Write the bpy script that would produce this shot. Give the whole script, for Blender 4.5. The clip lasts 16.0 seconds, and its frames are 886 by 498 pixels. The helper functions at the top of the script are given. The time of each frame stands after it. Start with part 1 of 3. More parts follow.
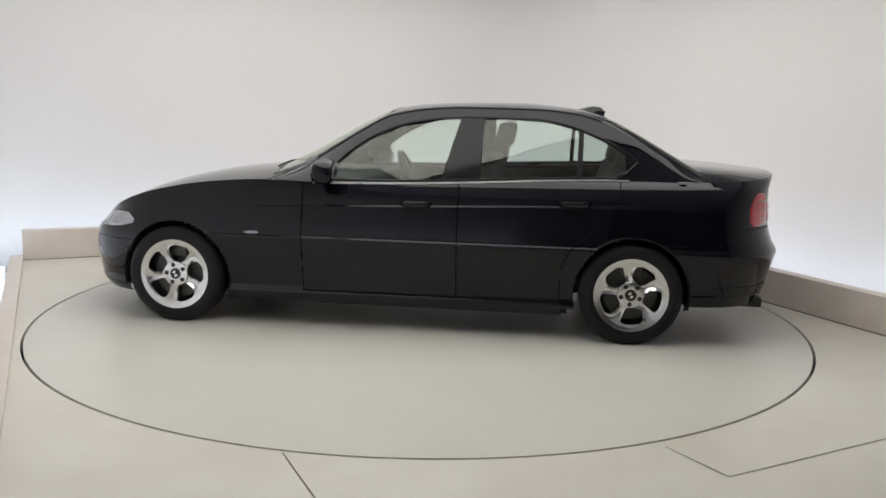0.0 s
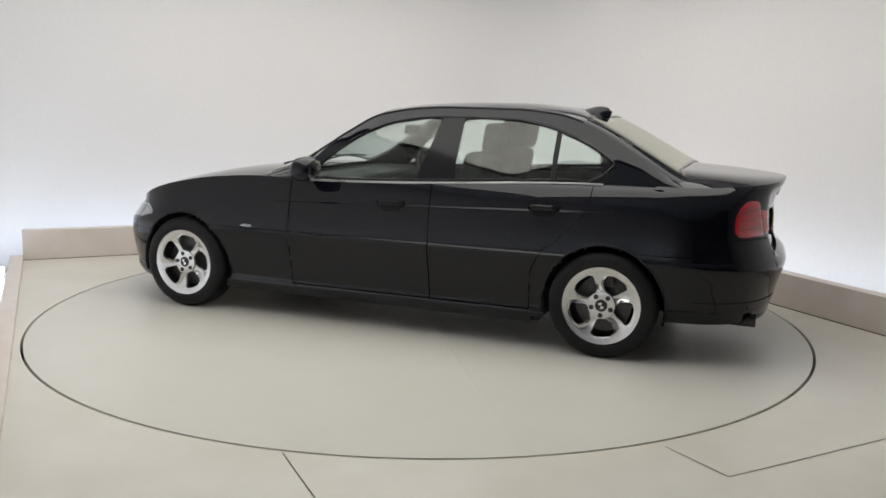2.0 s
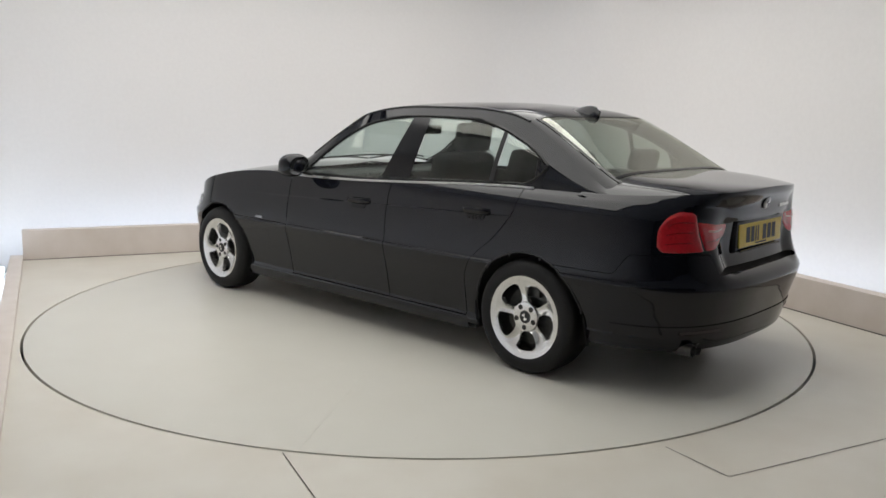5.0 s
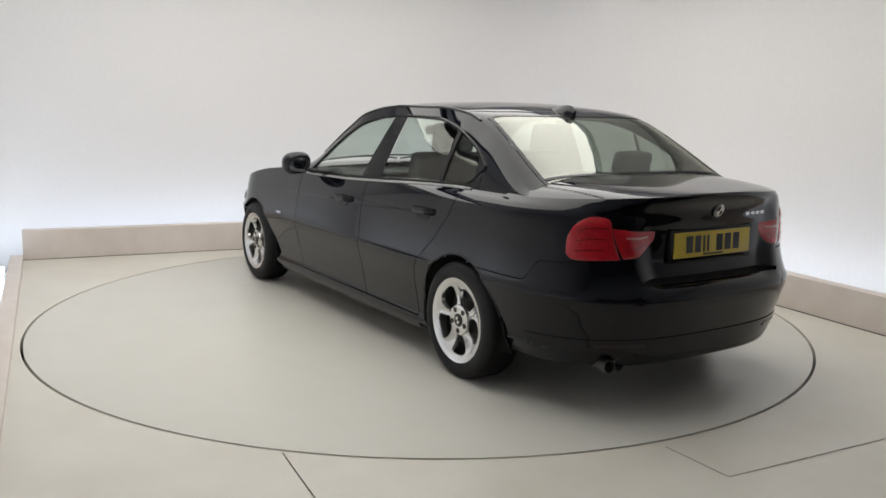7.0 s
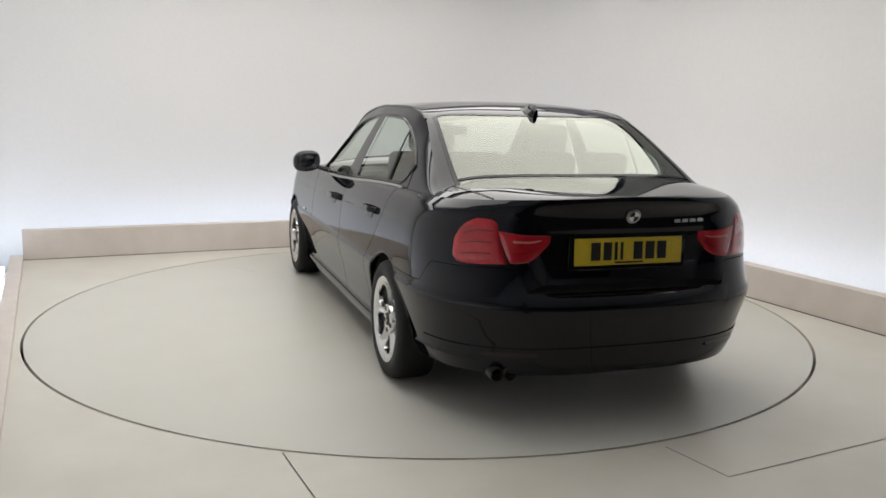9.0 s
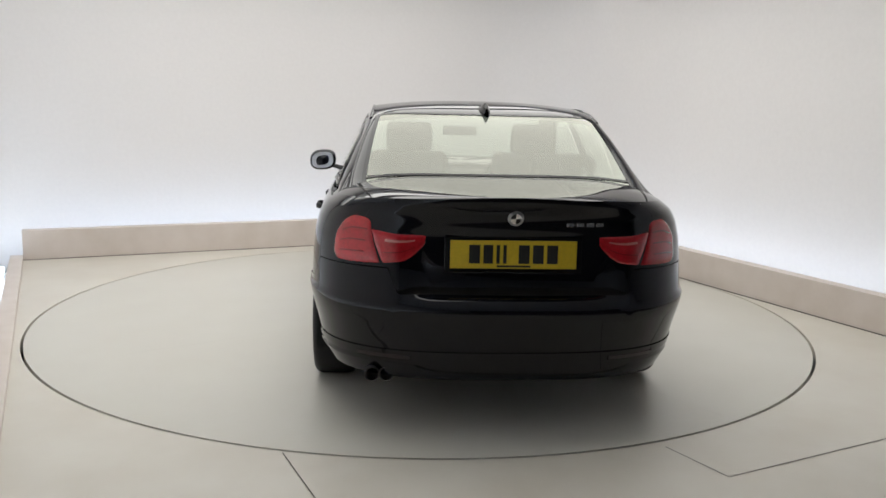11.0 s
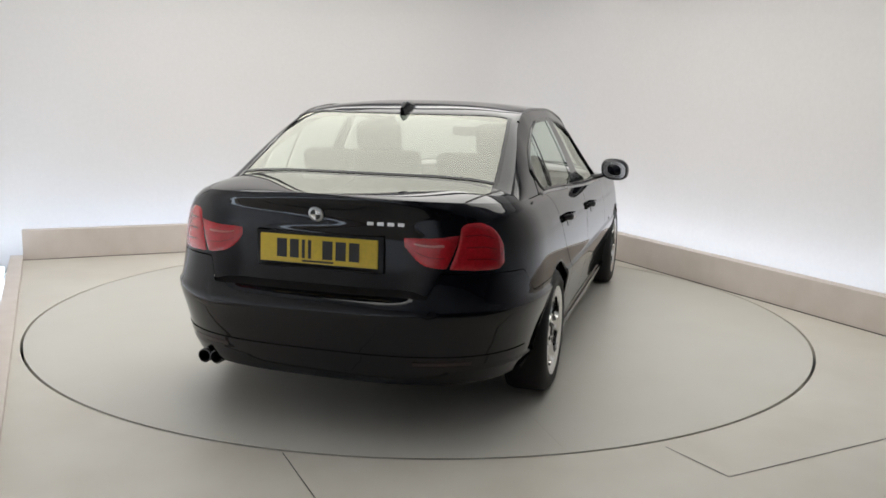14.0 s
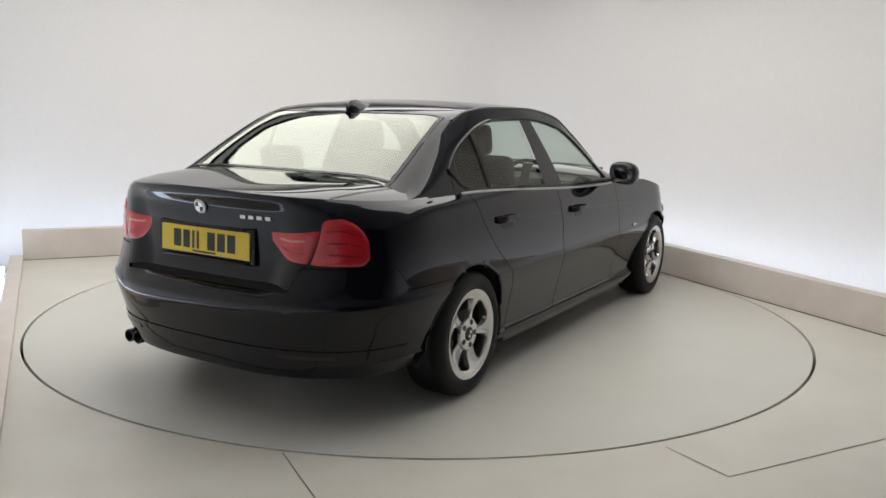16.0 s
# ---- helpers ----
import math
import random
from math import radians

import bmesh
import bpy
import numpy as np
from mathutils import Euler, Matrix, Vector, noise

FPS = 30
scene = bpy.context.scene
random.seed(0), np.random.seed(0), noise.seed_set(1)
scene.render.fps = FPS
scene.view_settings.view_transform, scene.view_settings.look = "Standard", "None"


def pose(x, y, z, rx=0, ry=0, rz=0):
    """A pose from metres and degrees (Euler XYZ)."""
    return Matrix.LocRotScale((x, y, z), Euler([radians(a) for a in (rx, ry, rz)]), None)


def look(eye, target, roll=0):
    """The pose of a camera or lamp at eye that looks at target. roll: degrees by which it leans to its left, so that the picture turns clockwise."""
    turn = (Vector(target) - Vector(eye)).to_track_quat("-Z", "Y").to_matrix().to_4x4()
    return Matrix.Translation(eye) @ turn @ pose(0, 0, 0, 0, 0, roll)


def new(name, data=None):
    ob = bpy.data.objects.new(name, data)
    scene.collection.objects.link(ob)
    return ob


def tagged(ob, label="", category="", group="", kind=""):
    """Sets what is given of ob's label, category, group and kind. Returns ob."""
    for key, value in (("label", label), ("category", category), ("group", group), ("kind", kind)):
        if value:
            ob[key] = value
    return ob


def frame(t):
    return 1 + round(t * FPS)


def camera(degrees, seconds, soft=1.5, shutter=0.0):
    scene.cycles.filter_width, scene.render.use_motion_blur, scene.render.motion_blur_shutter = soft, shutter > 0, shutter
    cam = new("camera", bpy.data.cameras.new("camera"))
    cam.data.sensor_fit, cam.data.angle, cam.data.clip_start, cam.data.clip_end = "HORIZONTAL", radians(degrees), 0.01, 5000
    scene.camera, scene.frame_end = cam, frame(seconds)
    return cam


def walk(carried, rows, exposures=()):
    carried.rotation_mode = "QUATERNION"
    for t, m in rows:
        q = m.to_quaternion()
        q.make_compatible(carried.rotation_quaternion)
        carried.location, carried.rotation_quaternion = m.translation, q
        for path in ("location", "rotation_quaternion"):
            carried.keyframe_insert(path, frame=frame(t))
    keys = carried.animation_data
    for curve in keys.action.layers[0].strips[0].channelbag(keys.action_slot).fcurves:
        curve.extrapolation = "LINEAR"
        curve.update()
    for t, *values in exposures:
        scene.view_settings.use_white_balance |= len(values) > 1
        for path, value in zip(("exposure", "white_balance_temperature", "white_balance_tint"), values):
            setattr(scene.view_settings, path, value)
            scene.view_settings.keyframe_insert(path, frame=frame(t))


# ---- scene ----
cam = camera(56.05, 16.0, soft=1.6)
EYE = (0.0, 0.0, 1.351)
TILT, LEAN = 9.69, 1.39
CAM_POSE = look(EYE, (0.0, math.cos(radians(TILT)), 1.351 - math.sin(radians(TILT))), LEAN)
walk(cam, [(0.0, CAM_POSE), (16.0, CAM_POSE)])

# the turntable's centre, the turn of the room, and the turn of the table in time
CX, CY, ROOM_TURN = -0.125, 5.478, 25.5
ROOM = pose(CX, CY, 0, 0, 0, ROOM_TURN)
TURN_START, TURN_RATE = 173.4, -7.147
OFF = Vector((-1.300, -0.238, 0.0))

# ---------------------------------------------------------------- world and light
world = bpy.data.worlds.new("studio_dark")
scene.world = world
world.use_nodes = True
bg = world.node_tree.nodes["Background"]
bg.inputs[0].default_value = (0.75, 0.8, 0.9, 1)
bg.inputs[1].default_value = 0.12
scene.view_settings.exposure = -0.50

CEIL_Z = 3.0
CEIL_GLOW = 3.7
COVE_GLOW = 8.5


# ---------------------------------------------------------------- materials
def mat_nodes(name):
    m = bpy.data.materials.new(name)
    m.use_nodes = True
    nt = m.node_tree
    return m, nt, nt.nodes["Principled BSDF"]


def link(nt, a, b):
    nt.links.new(a, b)


def surface(name, col, rough=0.5, metal=0.0, var=0.08, scale=6.0, fine=60.0, bump=0.0, coat=0.0, spec=0.5, stain=None, coat_ior=1.5):
    """A surface with colour varied at two scales, uneven gloss and fine relief."""
    m, nt, p = mat_nodes(name)
    tc = nt.nodes.new("ShaderNodeTexCoord")
    n1, n2 = nt.nodes.new("ShaderNodeTexNoise"), nt.nodes.new("ShaderNodeTexNoise")
    n1.inputs["Scale"].default_value, n1.inputs["Detail"].default_value = scale, 5
    n2.inputs["Scale"].default_value, n2.inputs["Detail"].default_value = fine, 3
    for n in (n1, n2):
        link(nt, tc.outputs["Object"], n.inputs["Vector"])
    add = nt.nodes.new("ShaderNodeMath")
    add.operation = "ADD"
    link(nt, n1.outputs["Fac"], add.inputs[0])
    link(nt, n2.outputs["Fac"], add.inputs[1])
    ramp = nt.nodes.new("ShaderNodeMapRange")
    ramp.inputs[1].default_value, ramp.inputs[2].default_value = 0.7, 1.3
    ramp.inputs[3].default_value, ramp.inputs[4].default_value = 0.0, 1.0
    link(nt, add.outputs[0], ramp.inputs[0])
    mix = nt.nodes.new("ShaderNodeMix")
    mix.data_type = "RGBA"
    lo = stain if stain else [c * (1 - var) for c in col]
    hi = [min(1, c * (1 + var)) for c in col]
    mix.inputs[6].default_value, mix.inputs[7].default_value = (*lo, 1), (*hi, 1)
    link(nt, ramp.outputs[0], mix.inputs[0])
    link(nt, mix.outputs[2], p.inputs["Base Color"])
    rr = nt.nodes.new("ShaderNodeMapRange")
    rr.inputs[1].default_value, rr.inputs[2].default_value = 0.3, 0.7
    rr.inputs[3].default_value, rr.inputs[4].default_value = rough * 0.85, min(1, rough * 1.15)
    link(nt, n1.outputs["Fac"], rr.inputs[0])
    link(nt, rr.outputs[0], p.inputs["Roughness"])
    p.inputs["Metallic"].default_value = metal
    p.inputs["Specular IOR Level"].default_value = spec
    p.inputs["Coat Weight"].default_value = coat
    p.inputs["Coat Roughness"].default_value = 0.03
    p.inputs["Coat IOR"].default_value = coat_ior
    if bump:
        b = nt.nodes.new("ShaderNodeBump")
        b.inputs["Strength"].default_value, b.inputs["Distance"].default_value = bump, 0.002
        link(nt, n2.outputs["Fac"], b.inputs["Height"])
        link(nt, b.outputs[0], p.inputs["Normal"])
    return m


def glow(name, col, power):
    m, nt, p = mat_nodes(name)
    p.inputs["Base Color"].default_value = (*[c * 0.8 for c in col], 1)
    p.inputs["Emission Color"].default_value = (*col, 1)
    p.inputs["Emission Strength"].default_value = power
    p.inputs["Roughness"].default_value = 0.6
    return m


def pane(name, tint, r0=0.05, steep=5.0):
    """Thin tinted glass: see-through with a mirror gloss that grows towards grazing angles, alike from both sides."""
    m = bpy.data.materials.new(name)
    m.use_nodes = True
    nt = m.node_tree
    nt.nodes.clear()
    out = nt.nodes.new("ShaderNodeOutputMaterial")
    tr, gl, lw, mix = (nt.nodes.new("ShaderNode" + k) for k in ("BsdfTransparent", "BsdfGlossy", "LayerWeight", "MixShader"))
    tr.inputs[0].default_value = (*tint, 1)
    gl.inputs[0].default_value = (0.95, 0.96, 0.87, 1)
    gl.inputs["Roughness"].default_value = 0.0
    lw.inputs["Blend"].default_value = 0.5
    pw = nt.nodes.new("ShaderNodeMath")
    pw.operation = "POWER"
    pw.inputs[1].default_value = steep
    fin = nt.nodes.new("ShaderNodeMath")
    fin.operation = "MULTIPLY_ADD"
    fin.inputs[1].default_value, fin.inputs[2].default_value = 1 - r0, r0
    link(nt, lw.outputs["Facing"], pw.inputs[0])
    link(nt, pw.outputs[0], fin.inputs[0])
    link(nt, fin.outputs[0], mix.inputs[0])
    link(nt, tr.outputs[0], mix.inputs[1])
    link(nt, gl.outputs[0], mix.inputs[2])
    link(nt, mix.outputs[0], out.inputs[0])
    return m


M_PAINT = surface("black_paint", (0.0035, 0.0041, 0.0070), 0.35, 0.0, 0.15, 3, 300, coat=1.0, spec=0.0, coat_ior=1.40)
M_TRIM = surface("black_trim", (0.010, 0.010, 0.011), 0.45, var=0.2, fine=200, bump=0.1, spec=0.25)
M_GLOSSTRIM = surface("gloss_trim", (0.008, 0.008, 0.009), 0.12, var=0.1, spec=0.25)
M_RUBBER = surface("tyre_rubber", (0.009, 0.009, 0.0095), 0.62, var=0.3, fine=150, bump=0.3, spec=0.25)
M_ALLOY = surface("alloy_silver", (0.60, 0.596, 0.585), 0.2, 0.92, 0.06, 8, 120, coat=0.3)
M_CHROME = surface("chrome", (0.75, 0.75, 0.76), 0.12, 1.0, 0.04)
M_DISC = surface("brake_disc", (0.07, 0.068, 0.065), 0.45, 0.8, 0.3)
M_WELL = surface("wheel_well", (0.008, 0.008, 0.008), 0.9, var=0.3)
M_RED = surface("red_lens", (0.46, 0.010, 0.018), 0.14, var=0.22, scale=14, fine=90, coat=0.6)
M_REDDARK = surface("red_lens_dark", (0.22, 0.005, 0.010), 0.15, coat=0.6)
M_REFLECTOR = surface("dark_reflector", (0.018, 0.003, 0.004), 0.2)
M_SATIN = surface("satin_strip", (0.42, 0.42, 0.42), 0.3, 0.8, 0.1)
M_REDLIGHT = surface("red_lens_pale", (0.58, 0.16, 0.15), 0.15, var=0.12, fine=90, coat=0.6)
M_LENSCLEAR = surface("headlamp_lens", (0.30, 0.31, 0.33), 0.1, 0.5, 0.15, coat=0.8)
M_PLATE = surface("plate_yellow", (0.66, 0.47, 0.03), 0.4, var=0.08)
M_BLACK = surface("plate_black", (0.012, 0.012, 0.012), 0.5)
M_SEAT = surface("seat_cloth", (0.014, 0.014, 0.015), 0.8, var=0.25, fine=220, bump=0.3)
M_GLASS = pane("side_glass", (0.78, 0.85, 0.82), 0.06)
M_RGLASS = pane("rear_glass", (0.40, 0.44, 0.385), 0.125, 3.8)
M_WHITE = surface("backdrop_white", (0.76, 0.738, 0.728), 0.85, var=0.02, scale=0.6, fine=30)
M_KERB = surface("kerb_paint", (0.64, 0.575, 0.53), 0.5, var=0.02, scale=1.3, fine=6, stain=(0.585, 0.515, 0.46))
M_FLOOR = surface("floor_paint", (0.635, 0.607, 0.545), 0.34, var=0.03, scale=1.1, fine=3.0, stain=(0.59, 0.55, 0.48))
M_TABLE = surface("table_paint", (0.58, 0.564, 0.51), 0.34, var=0.015, scale=0.5, fine=3, stain=(0.562, 0.542, 0.486))
M_GAP = surface("gap_dark", (0.02, 0.018, 0.016), 0.9)
M_CEIL = surface("ceiling_white", (0.82, 0.82, 0.82), 0.9, var=0.03)
M_PANEL = glow("light_panel", (1.0, 0.985, 0.945), CEIL_GLOW)
M_COVE_BACK = glow("cove_led_back", (0.66, 0.80, 1.0), COVE_GLOW)
M_COVE = glow("cove_led", (0.74, 0.85, 1.0), COVE_GLOW)
M_CHANNEL = glow("channel_glow", (0.74, 0.86, 1.0), 7.0)
M_DARKWALL = surface("far_wall", (0.12, 0.12, 0.125), 0.9, var=0.15)
M_DARKFLOOR = surface("unseen_floor_dark", (0.05, 0.05, 0.052), 0.95, var=0.2, fine=300, bump=0.3)
M_GROUND = surface("screed", (0.55, 0.55, 0.55), 0.9, var=0.1)


# ---------------------------------------------------------------- mesh helpers
def part(name, bm, material, parent=None, label="", smooth=True, shift=True):
    me = bpy.data.meshes.new(name)
    bmesh.ops.recalc_face_normals(bm, faces=bm.faces)
    if shift:
        bmesh.ops.translate(bm, verts=bm.verts, vec=OFF)
    bm.to_mesh(me)
    bm.free()
    if smooth:
        me.shade_smooth()
        me.set_sharp_from_angle(angle=radians(38))
    me.materials.append(material)
    ob = new(name, me)
    if parent:
        ob.parent = parent
    if label:
        ob["label"] = label
    return ob


def grid(bm, rows):
    """Quads over rows of points."""
    vs = [[bm.verts.new(p) for p in r] for r in rows]
    for a, b in zip(vs, vs[1:]):
        for i in range(len(a) - 1):
            try:
                bm.faces.new((a[i], a[i + 1], b[i + 1], b[i]))
            except ValueError:
                pass
    return vs


def box(bm, lo, hi, bevel=0.0, m=None):
    r = bmesh.ops.create_cube(bm, size=1)
    vs = r["verts"]
    c = [(a + b) / 2 for a, b in zip(lo, hi)]
    d = [b - a for a, b in zip(lo, hi)]
    for v in vs:
        v.co = Vector((c[0] + v.co.x * d[0], c[1] + v.co.y * d[1], c[2] + v.co.z * d[2]))
    if bevel:
        es = list({e for v in vs for e in v.link_edges})
        r2 = bmesh.ops.bevel(bm, geom=es, offset=bevel, segments=3, affect="EDGES", profile=0.6)
        vs = list({v for f in r2["faces"] for v in f.verts} | {v for v in vs if v.is_valid})
    if m is not None:
        bmesh.ops.transform(bm, matrix=m, verts=vs)
    return vs


def lathe(bm, prof, seg, axis="y", m=None):
    """Revolves (radius, height) pairs round an axis."""
    rows = []
    for k in range(seg + 1):
        a = 2 * math.pi * k / seg
        row = []
        for r, h in prof:
            p = (r * math.cos(a), h, r * math.sin(a)) if axis == "y" else (r * math.cos(a), r * math.sin(a), h)
            row.append(m @ Vector(p) if m is not None else p)
        rows.append(row)
    grid(bm, rows)
    bmesh.ops.remove_doubles(bm, verts=bm.verts, dist=1e-5)


def tube(bm, pts, r, seg=8):
    rows = []
    for i, p in enumerate(pts):
        d = (Vector(pts[min(i + 1, len(pts) - 1)]) - Vector(pts[max(i - 1, 0)])).normalized()
        u = d.orthogonal().normalized()
        if abs(d.z) < 0.95:
            u = d.cross(Vector((0, 0, 1))).normalized()
        w = d.cross(u)
        rows.append([Vector(p) + r * (math.cos(2 * math.pi * k / seg) * u + math.sin(2 * math.pi * k / seg) * w) for k in range(seg + 1)])
    grid(bm, rows)
    for r_ in (rows[0], rows[-1]):
        bm.faces.new([bm.verts.new(q) for q in r_[:-1]])
    bmesh.ops.remove_doubles(bm, verts=bm.verts, dist=1e-6)


def curve(keys):
    """A smooth curve through (x, value) keys."""
    xs, ys = [k[0] for k in keys], [k[1] for k in keys]
    n = len(xs)
    d = [(ys[i + 1] - ys[i]) / (xs[i + 1] - xs[i]) for i in range(n - 1)]
    t = [d[0]] + [0 if d[i - 1] * d[i] <= 0 else 2 * d[i - 1] * d[i] / (d[i - 1] + d[i]) for i in range(1, n - 1)] + [d[-1]]

    def f(x):
        if x <= xs[0]:
            return ys[0]
        if x >= xs[-1]:
            return ys[-1]
        i = max(k for k in range(n - 1) if xs[k] <= x)
        h = xs[i + 1] - xs[i]
        u = (x - xs[i]) / h
        return ((1 + 2 * u) * (1 - u) ** 2 * ys[i] + u * (1 - u) ** 2 * h * t[i]
                + u * u * (3 - 2 * u) * ys[i + 1] + u * u * (u - 1) * h * t[i + 1])
    return f


def lerp(a, b, u):
    return a + (b - a) * u


def steps(a, b, n):
    return [a + (b - a) * i / n for i in range(n + 1)]


# ---------------------------------------------------------------- the room
def room_box(name, lo, hi, material, bevel=0.0, label="", category="", kind="structure", parent=None):
    bm = bmesh.new()
    box(bm, lo, hi, bevel)
    ob = part(name, bm, material, parent, shift=False, smooth=bevel > 0)
    if parent is None:
        ob.matrix_world = ROOM
        tagged(ob, label, category, kind=kind)
    return ob


A0, A1, B1 = -2.47, 2.447, 2.69      # the platform's sides, along the room's axes
R_TABLE = 2.435
KERB_H = 0.25


def build_room():
    # floor with a round opening for the table
    bm = bmesh.new()
    n = 128
    ring_in, ring_out = [], []
    for k in range(n):
        a = 2 * math.pi * k / n
        c, s = math.cos(a), math.sin(a)
        ring_in.append((R_TABLE * c, R_TABLE * s))
        f = min((A1 + 0.004 if c > 0 else -A0 + 0.004) / max(abs(c), 1e-6), (B1 if s > 0 else 3.4) / max(abs(s), 1e-6))
        ring_out.append((f * c, f * s))
    vi = [bm.verts.new((x, y, 0)) for x, y in ring_in]
    vd = [bm.verts.new((x, y, -0.19)) for x, y in ring_in]
    vo = [bm.verts.new((x, y, 0)) for x, y in ring_out]
    for k in range(n):
        j = (k + 1) % n
        bm.faces.new((vi[k], vi[j], vo[j], vo[k]))
        bm.faces.new((vd[k], vd[j], vi[j], vi[k]))
    # corners of the platform and its front apron
    for sx, x in ((-1, A0 - 0.004), (1, A1 + 0.004)):
        for sy, y in ((1, B1), (-1, -3.4)):
            bm.faces.new([bm.verts.new(p) for p in ((0.6 * x, y, -0.001), (x, y, -0.001), (x, 0.4 * y, -0.001), (0.8 * x, 0.8 * y, -0.001))])
    fl = part("floor", bm, M_FLOOR, shift=False, smooth=False)
    fl.matrix_world = ROOM
    tagged(fl, "pale beige painted floor round the turntable with thin dark seams", "floor", kind="structure")
    # out-of-view dark floor, added so that the car's flanks mirror less light
    room_box("floor_front", (A0, -8.9, -0.15), (A1, -3.405, -0.004), M_DARKFLOOR, label="unseen dark floor added before the platform to darken the car's reflections", category="floor")
    # ground, and a dark sheet added under the table to darken its rim gap
    room_box("ground", (-14, -16, -0.30), (12, 12, -0.20), M_GROUND, label="dark grey ground under the raised platform", category="ground")
    bm = bmesh.new()
    bm.faces.new([bm.verts.new((1.01 * x, 1.01 * y, -0.185)) for x, y in ring_in])
    pit = part("turntable_dark_sheet", bm, M_GAP, shift=False, smooth=False)
    pit.matrix_world = ROOM
    tagged(pit, "dark sheet added under the turntable to darken its rim gap", "pit", kind="structure")
    # kerbs
    room_box("kerb_back", (A0, B1, -0.2), (A1 + 0.12, B1 + 0.10, KERB_H), M_KERB, 0.006, "low pinkish-beige painted kerb before the lit back wall", "kerb")
    room_box("kerb_side", (A1, -6.5, -0.2), (A1 + 0.10, B1, KERB_H - 0.006), M_KERB, 0.006, "low pinkish-beige painted kerb along the lit side wall", "kerb")
    room_box("trim", (A0 - 0.10, -8, -0.2), (A0, B1 + 0.10, 0.03), M_KERB, 0.004, "narrow pale edging strip along the open platform edge", "edging")
    room_box("kerb_joint_back", (A0, B1 - 0.004, 0.0), (A1, B1 - 0.0005, 0.004), M_GAP, label="thin dark joint along the foot of the kerb", category="joint")
    room_box("kerb_joint_side", (A1 - 0.0055, -6.0, 0.0), (A1 - 0.0005, B1 - 0.3, 0.005), M_GAP, label="thin dark joint along the foot of the kerb", category="joint")
    # backdrop walls with a rounded corner between them
    S = 0.55
    bm = bmesh.new()
    outer, R = [], 0.9
    xs, ys = A1 + S, B1 + S
    outer += [(x, ys) for x in steps(-3.12, xs - R, 9)]
    outer += [(xs - R + R * math.sin(a), ys - R + R * math.cos(a)) for a in steps(0, math.pi / 2, 14)[1:]]
    outer += [(xs, y) for y in steps(ys - R, -9, 10)[1:]]
    grid(bm, [[(x, y, z) for x, y in outer] for z in steps(-0.2, CEIL_Z, 6)])
    w = part("wall_back", bm, M_WHITE, shift=False)
    sol = w.modifiers.new("thickness", "SOLIDIFY")
    sol.thickness, sol.offset = 0.08, 0
    w.matrix_world = ROOM
    tagged(w, "smooth white studio backdrop wall with a rounded corner", "wall", kind="structure")
    room_box("wall_left", (-3.22, -9, -0.2), (-3.12, ys + 0.04, CEIL_Z), M_WHITE, label="plain white studio side wall", category="wall")
    # unseen dark wall, stands in for an open dark room in the paint's reflections
    room_box("wall_front", (-3.25, -9.1, -0.2), (xs + 0.04, -9.0, CEIL_Z), M_DARKWALL, label="unseen dark grey wall standing in for the dark room behind the studio", category="wall")
    room_box("ceiling", (-3.25, -9.1, CEIL_Z), (xs + 0.05, ys + 0.05, CEIL_Z + 0.1), M_CEIL, label="white studio ceiling", category="ceiling")
    # cove lights behind the kerbs
    room_box("cove_light", (A0, B1 + 0.13, 0.06), (A1 + 0.1, B1 + 0.19, 0.10), M_COVE_BACK, label="cold white light strip hidden behind the back kerb", category="strip light", kind="thing")
    room_box("cove_light", (A1 + 0.13, -6.4, 0.06), (A1 + 0.19, B1 + 0.05, 0.10), M_COVE, label="cold white light strip hidden behind the side kerb", category="strip light", kind="thing")
    room_box("light_channel", (A0 - 0.36, -6.0, -0.14), (A0 - 0.16, B1 + 0.3, -0.10), M_CHANNEL, label="cold white glowing light channel beside the platform edge", category="light channel", kind="thing")


def build_ceiling_light():
    e = new("ceiling_light_box")
    e.matrix_world = ROOM @ pose(0.0, -0.35, CEIL_Z)
    tagged(e, "large white stretched-fabric ceiling light box over the turntable", "light box")
    bm = bmesh.new()
    hx, hy = 2.0, 1.8
    box(bm, (-hx, -hy, -0.10), (hx, hy, -0.06))
    part("diffuser", bm, M_PANEL, e, shift=False, smooth=False)
    for lo, hi in (((-hx - 0.06, -hy - 0.06, -0.12), (-hx, hy + 0.06, 0)), ((hx, -hy - 0.06, -0.12), (hx + 0.06, hy + 0.06, 0)),
                   ((-hx, -hy - 0.06, -0.12), (hx, -hy, 0)), ((-hx, hy, -0.12), (hx, hy + 0.06, 0))):
        bm = bmesh.new()
        box(bm, lo, hi, 0.004)
        part("frame", bm, M_TRIM, e, shift=False)


def build_added_wall_light():
    # unseen ceiling strip, added only to brighten the back and left walls
    e = new("added_wall_light")
    e.matrix_world = ROOM @ pose(-0.3, 2.15, CEIL_Z)
    tagged(e, "long unseen ceiling light added to brighten the back wall", "ceiling light")
    bm = bmesh.new()
    box(bm, (-2.6, -0.30, -0.08), (2.6, 0.30, -0.05))
    part("diffuser", bm, M_PANEL, e, shift=False, smooth=False)
    for y in (-0.33, 0.30):
        bm = bmesh.new()
        box(bm, (-2.6, y, -0.10), (2.6, y + 0.03, 0), 0.004)
        part("frame", bm, M_TRIM, e, shift=False)


